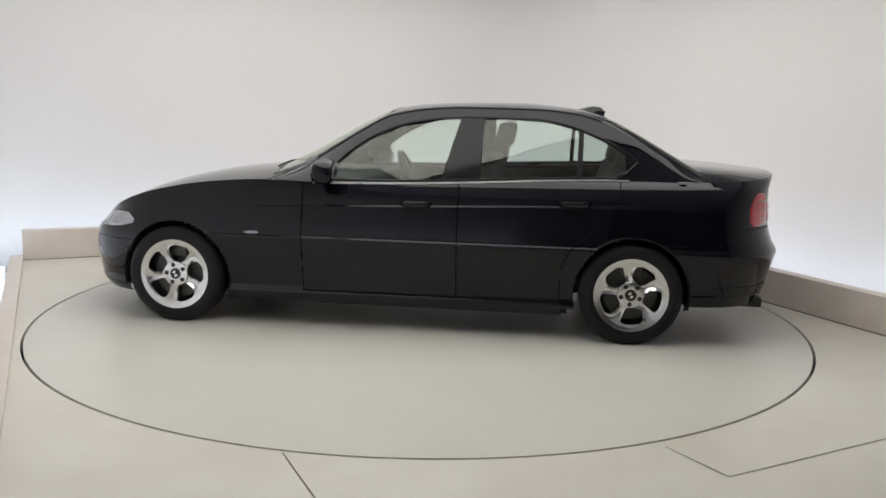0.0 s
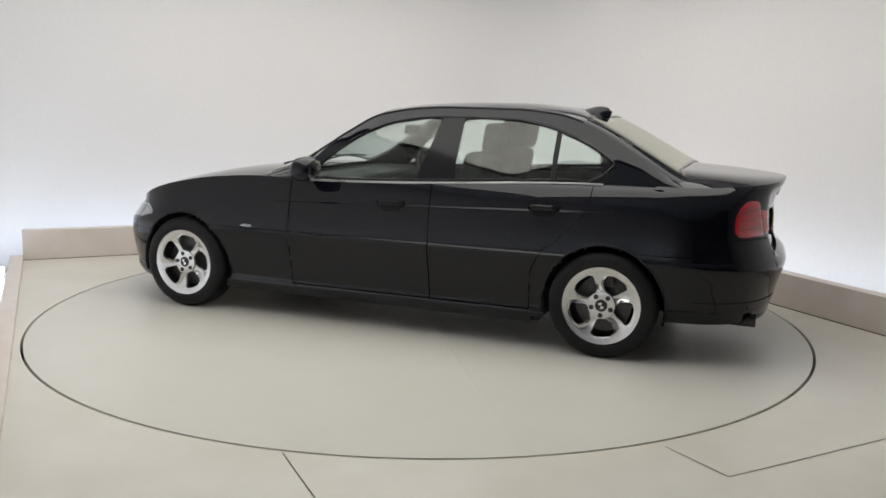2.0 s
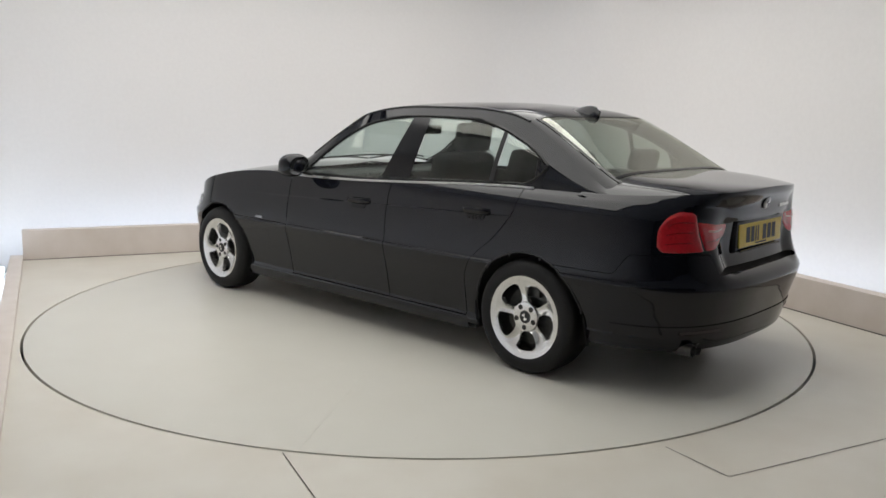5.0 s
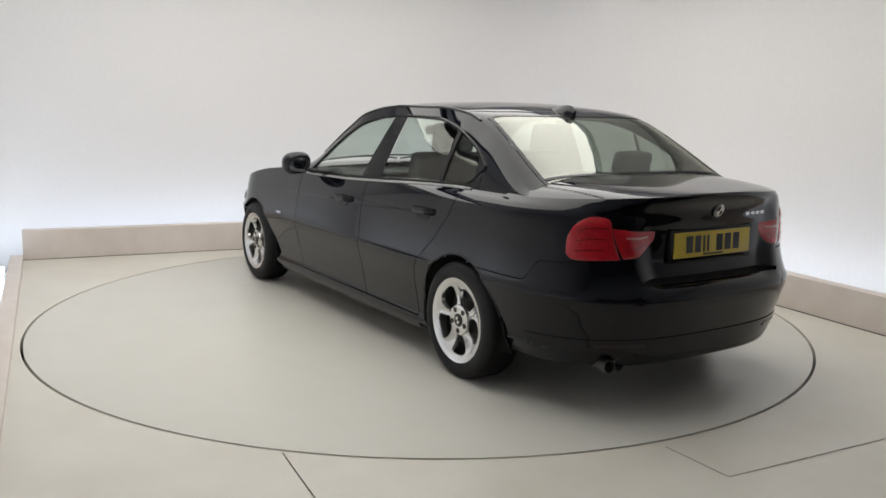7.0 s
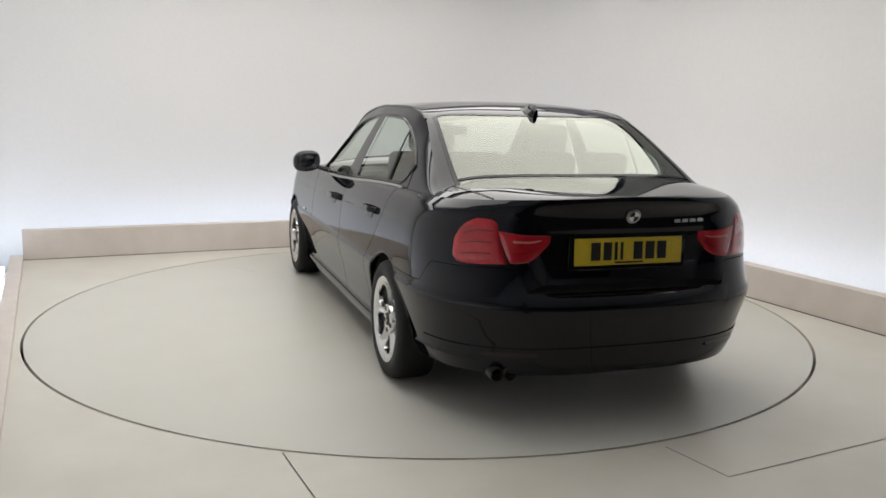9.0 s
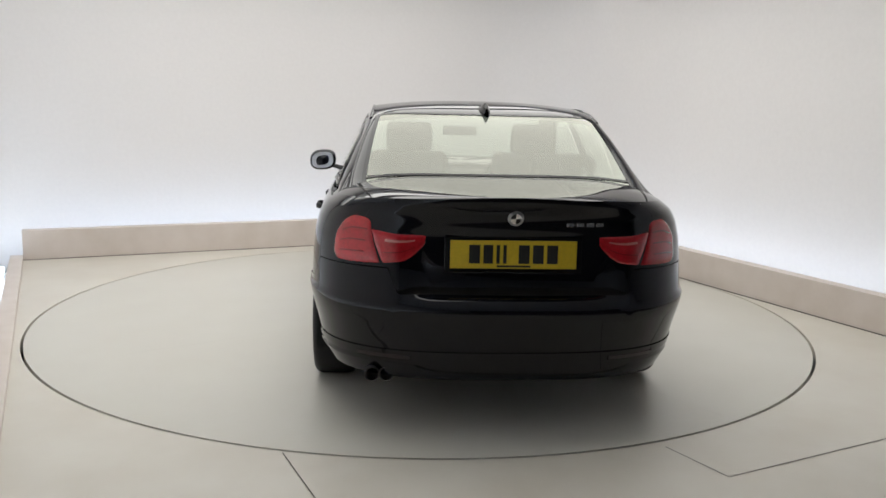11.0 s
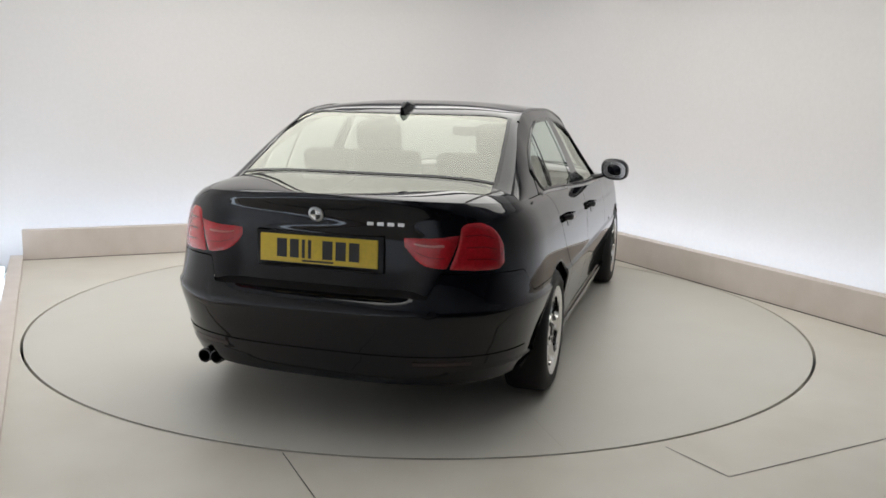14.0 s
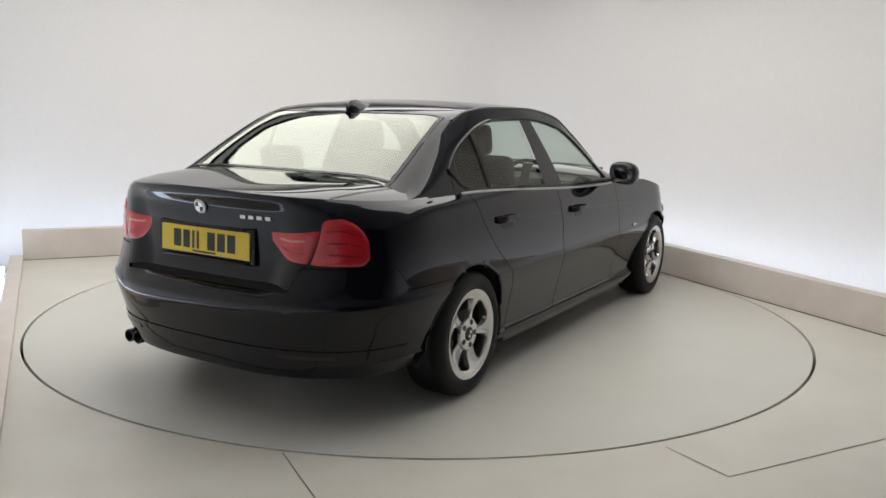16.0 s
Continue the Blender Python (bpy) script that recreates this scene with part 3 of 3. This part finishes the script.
    part("screen_base_seal", bm, M_GLOSSTRIM, car)
    screen("windscreen", XW + 0.004, 2.19, 0.93, 0.95, M_GLASS, "clear windscreen")
    # side windows and the posts between them
    def patch(a0, a1, b0, b1, off, n=24, nz=12):
        def make(bm):
            rows = []
            for u in steps(0, 1, n):
                row = []
                for v in steps(0, 1, nz):
                    x = lerp(lerp(a0, a1, v), lerp(b0, b1, v), u)
                    row.append(flank(x, lerp(dlo_low(x), dlo_up(x), v), off))
                rows.append(row)
            grid(bm, rows)
        return make
    for name, args in (("front_window", (1.135, 1.035, DLO_B, DLO_B - 0.03)), ("rear_window", (0.340, 0.335, 0.905, 0.895)), ("quarter_window", (0.052, 0.066, 0.310, 0.305))):
        for ob in both_sides(name, patch(*args, -0.006), M_GLASS, car):
            ob.visible_shadow = False
    both_sides("window_post", patch(0.905, 0.895, 1.135, 1.035, 0.003, 8), M_GLOSSTRIM, car)
    both_sides("window_corner", patch(DLO_A, DLO_A, 0.052, 0.066, 0.002, 8), M_GLOSSTRIM, car)
    both_sides("window_divider", patch(0.310, 0.305, 0.340, 0.335, 0.002, 4), M_TRIM, car)

    def seal(bm):
        pts = [flank(x, dlo_low(x), 0.0) for x in steps(DLO_B, DLO_A, 30)] + [flank(DLO_A, lerp(dlo_low(DLO_A), dlo_up(DLO_A), v)) for v in steps(0, 1, 6)[1:]]
        pts += [flank(x, dlo_up(x)) for x in steps(DLO_A, DLO_B, 60)[1:]]
        tube(bm, pts, 0.009, 8)
    both_sides("window_seal", seal, M_GLOSSTRIM, car)

    def moulding(bm):
        tube(bm, [body(qx(x), shoulder_z(x), 0.001) for x in steps(0.04, 1.90, 50)], 0.007, 8)
    def crease(bm):
        pts = []
        for k in range(31):
            u = k / 30
            q = lerp(qx(0.03), 0.80, u)
            pts.append(body(q, top_z(q) - 0.004 - 0.034 * u ** 1.2, -0.0045 - 0.004 * u ** 4))
        tube(bm, pts, 0.0045, 8)
    both_sides("shoulder_crease", crease, M_PAINT, car)
    both_sides("belt_moulding", moulding, M_SATIN, car, "dark satin metal strip under the side windows")


# ---------------------------------------------------------------- wheels
def build_wheel(car, xc, s, turn):
    w = new("wheel")
    w.parent = car
    w.matrix_local = Matrix.Translation(OFF) @ pose(xc, s * (0.856 if xc < 1 else 0.872), HUB_Z) @ Matrix.Diagonal((1, s, 1, 1))
    w["label"] = "five-spoke silver alloy wheel with a black tyre"
    RR = 0.2155
    def sub(name, bm, mat, label=""):
        return part(name, bm, mat, w, label, shift=False)
    bm = bmesh.new()
    lathe(bm, [(RR - 0.004, -0.006), (RR + 0.004, 0.0), (0.240, 0.007), (0.266, 0.004), (0.288, -0.008), (0.297, -0.026), (0.300, -0.05), (0.300, -0.16), (0.292, -0.19), (0.26, -0.205), (0.2, -0.2)], 72)
    sub("tyre", bm, M_RUBBER)
    bm = bmesh.new()
    lathe(bm, [(0.178, -0.012), (0.189, -0.004), (0.200, -0.003), (0.207, -0.001), (RR, 0.002), (RR + 0.001, -0.006), (0.204, -0.02), (0.193, -0.03), (0.188, -0.12)], 72)
    sub("rim", bm, M_ALLOY)
    bm = bmesh.new()
    lathe(bm, [(0.0, -0.018), (0.03, -0.018), (0.034, -0.014), (0.055, -0.013), (0.075, -0.016), (0.08, -0.03)], 48)
    sub("hub", bm, M_ALLOY)
    bm = bmesh.new()
    lathe(bm, [(0.0, -0.008), (0.024, -0.0085), (0.031, -0.010), (0.033, -0.018)], 32)
    sub("hub_cap", bm, M_BLACK, "dark round hub cap with pale quarters")
    for k in (0, 1):
        bm = bmesh.new()
        a0 = k * math.pi + 0.3
        c = bm.verts.new((0, -0.0068, 0))
        arc = [bm.verts.new((0.018 * math.cos(a), -0.0068, 0.018 * math.sin(a))) for a in steps(a0, a0 + math.pi / 2, 8)]
        for a, b in zip(arc, arc[1:]):
            bm.faces.new((c, a, b))
        sub("cap_mark", bm, M_ALLOY)
    bm = bmesh.new()
    lathe(bm, [(0.0, -0.075), (0.155, -0.075), (0.158, -0.085), (0.0, -0.086)], 48)
    sub("brake_disc", bm, M_DISC)
    bm = bmesh.new()
    lathe(bm, [(0.0, -0.115), (0.2, -0.115)], 40)
    sub("wheel_back", bm, M_WELL)
    half = curve(((0.055, 36.1), (0.072, 36.1), (0.079, 26.0), (0.089, 17.5), (0.112, 13.6), (0.142, 13.4), (0.164, 15.2), (0.179, 21.5), (0.187, 36.2)))
    mesh = None
    for k in range(5):
        if mesh is None:
            bm = bmesh.new()
            rows = []
            for r in steps(0.055, 0.187, 26):
                row = []
                for u in steps(-1, 1, 12):
                    e = max(0, (abs(u) - 0.80) / 0.20)
                    a = radians(90 + half(r) * u - 9 * math.sin((r - 0.055) / 0.132 * math.pi) * 0.55)
                    f = (r - 0.055) / 0.132
                    d = -0.020 + 0.015 * f ** 1.4 - 0.019 * math.cos(u * math.pi / 2) * math.sin(f * math.pi) + 0.010 * u * math.sin(f * math.pi)
                    d -= 0.026 * e * e * (1 if 0.08 < r < 0.170 else 0.1)
                    row.append((r * math.cos(a), d, r * math.sin(a)))
                rows.append(row)
            grid(bm, rows)
            ob = sub("spoke", bm, M_ALLOY)
            mesh = ob.data
        else:
            ob = new("spoke", mesh)
            ob.parent = w
        ob.matrix_local = pose(0, 0, 0, 0, turn + 72 * k, 0)
        nut = bmesh.new()
        a = radians(90 + 36 + 72 * k + turn)
        lathe(nut, [(0.0, -0.0105), (0.0095, -0.0105), (0.0135, -0.012), (0.0135, -0.03)], 12, m=Matrix.Translation((0.056 * math.cos(a), 0, 0.056 * math.sin(a))))
        sub("wheel_bolt", nut, M_BLACK)
    bm = bmesh.new()
    box(bm, (-0.06, -0.105, 0.10), (0.06, -0.05, 0.17), 0.012)
    sub("caliper", bm, M_DISC)
    return w


# ---------------------------------------------------------------- lights, plate, fittings
def lens(q0, q1, lo, hi, off, n=28, nz=14, rim=0.16, lean0=0.0, lean1=0.0):
    def make(bm):
        rows = []
        for i in range(n + 1):
            row = []
            for j in range(nz + 1):
                u, v = i / n, j / nz
                q = lerp(q0 + lean0 * (v - 0.5), q1 + lean1 * (v - 0.5), u)
                e = min(1, min(u, 1 - u) * (q1 - q0) / 0.03, min(v, 1 - v) / rim)
                row.append(body(q, lerp(lo(u), hi(u), v), off * (1 - (1 - e) ** 2.2) - 0.002))
            rows.append(row)
        grid(bm, rows)
    return make


def build_fittings(car):
    # tail lamps: outer lobe on the quarter, inner lobe on the boot lid
    qi, qm, qo = q_rear(0.355, 0.8), q_rear(0.555, 0.83), q_len(-0.632, 0.8)
    hi_o = curve(((0, 0.884), (0.2, 0.901), (0.5, 0.905), (0.75, 0.886), (0.9, 0.852), (1, 0.805)))
    lo_o = curve(((0, 0.708), (0.6, 0.704), (0.85, 0.708), (1, 0.738)))
    hi_i = curve(((0, 0.832), (0.4, 0.838), (1, 0.855)))
    lo_i = curve(((0, 0.802), (0.1, 0.775), (0.3, 0.737), (0.5, 0.720), (1, 0.710)))
    for s_name, args in (("tail_lamp_outer", (qm + 0.004, qo, lo_o, hi_o)), ("tail_lamp_inner", (qi, qm, lo_i, hi_i))):
        l0, l1 = (0.075, 0.0) if "outer" in s_name else (0.0, 0.075)
        lamps = both_sides(s_name, lens(*args, 0.007, lean0=l0, lean1=l1), M_RED, car, "glossy red tail lamp lens")
        q0, q1, lo, hi = args
        for k, (a, b) in enumerate(((0.22, 0.28), (0.46, 0.52), (0.70, 0.76)) if "outer" in s_name else ((0.3, 0.36), (0.62, 0.78))):
            pale = "inner" in s_name and k == 1
            for s, lamp in zip((1, -1), lamps):
                bm = bmesh.new()
                lens(lerp(q0, q1, 0.12), lerp(q0, q1, 0.86), lambda u, a=a: lerp(lo(lerp(0.12, 0.86, u)), hi(lerp(0.12, 0.86, u)), a), lambda u, b=b: lerp(lo(lerp(0.12, 0.86, u)), hi(lerp(0.12, 0.86, u)), b), 0.0095, 16, 3, 0.3)(bm)
                if s < 0:
                    flip(bm)
                part("lamp_stripe", bm, M_REDLIGHT if pale else M_REDDARK, lamp)
    # headlamps
    lh = curve(((0, 0.60), (0.3, 0.575), (1, 0.56)))
    hh = curve(((0, 0.625), (0.3, 0.665), (0.7, 0.66), (1, 0.635)))
    both_sides("headlamp", lens(2.20, 2.52, lh, hh, 0.012), M_LENSCLEAR, car, "clear headlamp lens")
    # number plate with its dark recess; its characters are plain bars
    bm = bmesh.new()
    box(bm, (-0.838, -0.285, 0.682), (-0.80, 0.285, 0.832), 0.004)
    part("plate_recess", bm, M_GLOSSTRIM, car)
    pl = new("number_plate")
    pl.parent = car
    pl.matrix_local = Matrix.Translation(OFF) @ pose(-0.842, 0, 0.760, 0, 2, 0)
    pl["label"] = "yellow rear number plate with black bars"
    bm = bmesh.new()
    box(bm, (-0.003, -0.262, -0.058), (0.003, 0.262, 0.058), 0.002)
    part("plate_board", bm, M_PLATE, pl, shift=False)
    y = 0.185
    for wd, gap in ((0.045, 0.014), (0.040, 0.014), (0.014, 0.014), (0.014, 0.05), (0.045, 0.014), (0.045, 0.014), (0.045, 0.0)):
        bm = bmesh.new()
        box(bm, (-0.0045, y - wd, -0.037), (-0.0035, y, 0.040))
        part("character_bar", bm, M_BLACK, pl, shift=False, smooth=False)
        y -= wd + gap
    bm = bmesh.new()
    box(bm, (-0.0045, -0.07, -0.052), (-0.0035, 0.07, -0.044))
    part("maker_bar", bm, M_BLACK, pl, shift=False, smooth=False)
    bm = bmesh.new()
    tube(bm, [(-0.848, y, 0.683 + 0.004 * math.cos(y * 4)) for y in steps(-0.25, 0.25, 16)], 0.005, 8)
    part("boot_handle", bm, M_GLOSSTRIM, car)
    # round badge and model bars
    em = new("badge")
    em.parent = car
    em.matrix_local = Matrix.Translation(OFF) @ pose(-0.863, 0.0, 0.912, 0, -17, 0)
    bm = bmesh.new()
    lathe(bm, [(0.0, -0.004), (0.0285, -0.004), (0.032, -0.002), (0.033, 0.004)], 32, m=pose(0, 0, 0, 0, 0, -90))
    part("badge_ring", bm, M_SATIN, em, shift=False)
    for k in range(4):
        bm = bmesh.new()
        c = bm.verts.new((-0.0055, 0, 0))
        arc = [bm.verts.new((-0.0055, 0.022 * math.cos(a), 0.022 * math.sin(a))) for a in steps(k * math.pi / 2, (k + 1) * math.pi / 2, 8)]
        for a, b in zip(arc, arc[1:]):
            bm.faces.new((c, a, b))
        part("badge_quarter", bm, M_ALLOY if k % 2 else M_BLACK, em, shift=False)
    for k in range(4):
        bm = bmesh.new()
        y0 = -0.215 - 0.042 * k
        z = 0.874
        xa = body(q_rear(abs(y0), z), z).x
        box(bm, (xa - 0.006, y0 - 0.030, z + 0.003), (xa + 0.004, y0, z + 0.020), 0.003)
        part("model_mark", bm, M_ALLOY, car, smooth=False)
    # door handles
    for xa, z in ((1.27, 0.772), (0.345, 0.803)):
        def cup(bm, xa=xa, z=z):
            rows = []
            for u in steps(0, 1, 12):
                rows.append([body(qx(lerp(xa - 0.075, xa + 0.075, u)), z - 0.004 + 0.032 * math.cos(a) * (1 - (2 * u - 1) ** 4) ** 0.5, 0.002) for a in steps(0, math.pi, 6)])
            grid(bm, rows)
        def grip(bm, xa=xa, z=z):
            pts = [body(qx(xa + d), z + 0.012 + 0.03 * (d * d), 0.034 - 6.0 * max(0, abs(d) - 0.06) ** 1.5) for d in steps(-0.105, 0.105, 18)]
            rows = []
            for i, p in enumerate(pts):
                f = (1 - abs(2 * i / 18 - 1) ** 6)
                rows.append([(p.x, p.y + 0.009 * math.cos(a) - 0.004, p.z + (0.006 + 0.010 * f) * math.sin(a)) for a in steps(0, 2 * math.pi, 10)])
            grid(bm, rows)
        both_sides("handle_recess", cup, M_GLOSSTRIM, car)
        both_sides("door_handle", grip, M_PAINT, car)
    # wing repeater
    def rep(bm):
        rows = [[body(qx(x), 0.580 + dz * (1 if abs(x - 2.265) < 0.032 else 0.6), 0.005 if abs(dz) < 0.008 else 0.0) for dz in (-0.010, -0.007, 0.007, 0.010)] for x in steps(2.222, 2.308, 10)]
        grid(bm, rows)
    both_sides("side_repeater", rep, M_LENSCLEAR, car, "small clear indicator lens")
    # mirrors
    def mirror(bm):
        rows = []
        for i in range(15):
            t = -1 + 2 * i / 14
            f = max(0.0, 1 - abs(t) ** 2.6) ** (1 / 2.6)
            rows.append([(1.80 + 0.075 * t, 0.938 + 0.092 * f * math.copysign(abs(math.cos(a)) ** 0.75, math.cos(a)), 0.964 + (0.072 * f) * math.copysign(abs(math.sin(a)) ** 0.8, math.sin(a)) - 0.008 * math.cos(a)) for a in steps(0, 2 * math.pi, 24)])
        grid(bm, rows)
    mir = both_sides("door_mirror", mirror, M_PAINT, car, "black door mirror housing")
    for s, mo in zip((1, -1), mir):
        bm = bmesh.new()
        vs = [bm.verts.new((1.733, s * (0.938 + 0.074 * math.copysign(abs(math.cos(a)) ** 0.7, math.cos(a))), 0.964 + 0.055 * math.copysign(abs(math.sin(a)) ** 0.75, math.sin(a)) - 0.008 * math.cos(a))) for a in steps(0, 2 * math.pi, 28)[:-1]]
        bm.faces.new(vs)
        part("mirror_glass", bm, M_CHROME, mo, "mirror glass")
        bm = bmesh.new()
        grid(bm, [[(1.80 + 0.04 * math.cos(a) * f, s * y, z + 0.016 * math.sin(a)) for a in steps(0, 2 * math.pi, 12)] for y, z, f in ((0.77, 0.905, 1.3), (0.82, 0.91, 1.0), (0.87, 0.925, 0.9))])
        part("mirror_arm", bm, M_TRIM, mo)
    # roof fin
    bm = bmesh.new()
    rows = []
    for u in steps(0, 1, 16):
        x = lerp(0.355, 0.160, u)
        h = 0.058 * math.sin(min(1, u * 1.12) * math.pi / 2) ** 1.5 * (1 if u < 0.92 else 0.8)
        wd = 0.030 * math.sin(math.pi * (0.12 + 0.80 * u)) ** 0.6
        z0 = roof_c(x) - 0.004
        rows.append([(x - 0.018 * t * u, wd * (1 - t) ** 0.8 * k + 0.003 * k, z0 + h * t) for k, t in ((1, 0), (1, 0.15), (1, 0.5), (1, 0.9), (0, 1), (-1, 0.9), (-1, 0.5), (-1, 0.15), (-1, 0))])
    vs = grid(bm, rows)
    bm.faces.new(vs[-1])
    part("roof_aerial", bm, M_PAINT, car, "black shark-fin aerial")
    # wipers
    for s in (-0.1, 0.5):
        bm = bmesh.new()
        tube(bm, [(2.21 - 0.03 * u, s - 0.55 * u, 0.955 + 0.02 * math.sin(u * 3)) for u in steps(0, 1, 10)], 0.007, 6)
        part("wiper", bm, M_TRIM, car)
    # exhaust, bumper strips, mud edge
    bm = bmesh.new()
    for y in (0.515, 0.575):
        lathe(bm, [(0.026, 0.12), (0.030, 0.12), (0.031, -0.012), (0.027, -0.013), (0.025, 0.0), (0.025, 0.12)], 24, m=pose(-0.785, y, 0.236, 0, 0, -90))
    part("exhaust_pipe", bm, M_DISC, car, "dark twin exhaust pipe")
    bm = bmesh.new()
    rows = [[body(q, z, 0.004) for z in (0.325, 0.332, 0.348, 0.355)] for q in steps(0, 0.86, 30)]
    grid(bm, rows)
    mirrored(bm)
    part("bumper_strip", bm, M_PAINT, car)
    for s in (1, -1):
        bm = bmesh.new()
        rows = [[(lambda p: (p.x, s * p.y, p.z))(body(q, z, 0.006 if 0.004 < abs(z - 0.325) < 0.012 or z == 0.325 else 0.001)) for z in (0.312, 0.317, 0.325, 0.333, 0.338)] for q in steps(0.25, 0.50, 10)]
        grid(bm, rows)
        part("bumper_reflector", bm, M_REFLECTOR, car, "narrow dark red reflector")


# ---------------------------------------------------------------- cabin furniture seen through the glass
def build_interior(car):
    def pad(name, lo, hi, bev, m=None, mat=M_SEAT, label=""):
        bm = bmesh.new()
        box(bm, lo, hi, bev, m)
        return part(name, bm, mat, car, label)
    for s in (1, -1):
        pad("front_seat", (0.95, s * 0.37 - 0.24, 0.40), (1.48, s * 0.37 + 0.24, 0.56), 0.05, label="dark cloth front seat")
        pad("seat_back", (-0.06, s * 0.37 - 0.235, 0.0), (0.07, s * 0.37 + 0.235, 0.60), 0.05, pose(1.00, 0, 0.50, 0, -16, 0))
        pad("headrest", (-0.045, s * 0.37 - 0.135, 0.0), (0.045, s * 0.37 + 0.135, 0.17), 0.04, pose(0.80, 0, 1.09, 0, -10, 0))
        pad("rear_headrest", (-0.04, s * 0.36 - 0.13, 0.0), (0.045, s * 0.36 + 0.13, 0.13), 0.04, pose(0.06, 0, 1.00, 0, -14, 0))
        pad("door_card", (0.45, s * 0.74 - 0.02, 0.30), (1.90, s * 0.74 + 0.01, 0.90), 0.008, mat=M_TRIM)
    pad("rear_seat", (0.18, -0.66, 0.38), (0.68, 0.66, 0.56), 0.05)
    pad("rear_seat_back", (-0.06, -0.66, 0.0), (0.08, 0.66, 0.55), 0.05, pose(0.22, 0, 0.48, 0, -22, 0))
    pad("parcel_shelf", (-0.36, -0.62, 0.92), (0.10, 0.62, 0.945), 0.008, mat=M_TRIM)
    pad("dashboard", (1.62, -0.70, 0.62), (2.15, 0.70, 0.905), 0.05, mat=M_TRIM, label="dark grey dashboard")
    pad("inner_mirror", (-0.012, -0.115, -0.03), (0.012, 0.115, 0.03), 0.01, pose(1.50, 0.0, 1.195, 0, -10, 0), M_TRIM)
    pad("cabin_floor", (0.2, -0.75, 0.30), (2.1, 0.75, 0.36), 0.0, mat=M_TRIM)
    bm = bmesh.new()
    m = pose(1.50, -0.37, 0.86, 0, -65, 0)
    rows = []
    for k in steps(0, 2 * math.pi, 40):
        rows.append([m @ Vector(((0.18 + 0.014 * math.cos(a)) * math.cos(k), (0.18 + 0.014 * math.cos(a)) * math.sin(k), 0.014 * math.sin(a))) for a in steps(0, 2 * math.pi, 8)])
    grid(bm, rows)
    box(bm, (-0.16, -0.03, -0.02), (0.16, 0.03, 0.012), 0.008, m)
    box(bm, (-0.06, -0.17, -0.02), (0.04, 0.17, 0.012), 0.008, m)
    part("steering_wheel", bm, M_TRIM, car)
    # headlining
    bm = bmesh.new()
    grid(bm, [[(x, rail_y(x) * 0.97 * u, rail_z(x) - 0.02 + (roof_c(x) - rail_z(x)) * (1 - abs(u) ** 2.6)) for u in steps(-1, 1, 14)] for x in steps(0.2, 1.45, 20)])
    part("headlining", bm, M_CEIL, car)


def build_car():
    car = new("saloon_car")
    car.matrix_world = pose(CX, CY, 0, 0, 0, TURN_START)
    tagged(car, "glossy black four-door saloon car parked on a turntable", "car")
    build_shell(car)
    build_cabin(car)
    build_interior(car)
    build_fittings(car)
    for xc, s, turn in ((0.0, 1, 3), (WB, 1, 22), (0.0, -1, 14), (WB, -1, 40)):
        build_wheel(car, xc, s, turn)
    return car


build_room()
build_seams()
build_ceiling_light()
build_added_wall_light()
table = build_table()
saloon = build_car()


def motions():
    times = [0.0, 0.1, 0.2] + [0.5 * k for k in range(1, 32)] + [15.8, 15.9, 16.0]
    for thing in (table, saloon):
        walk(thing, [(t, pose(CX, CY, 0, 0, 0, TURN_START + TURN_RATE * t)) for t in times])


motions()
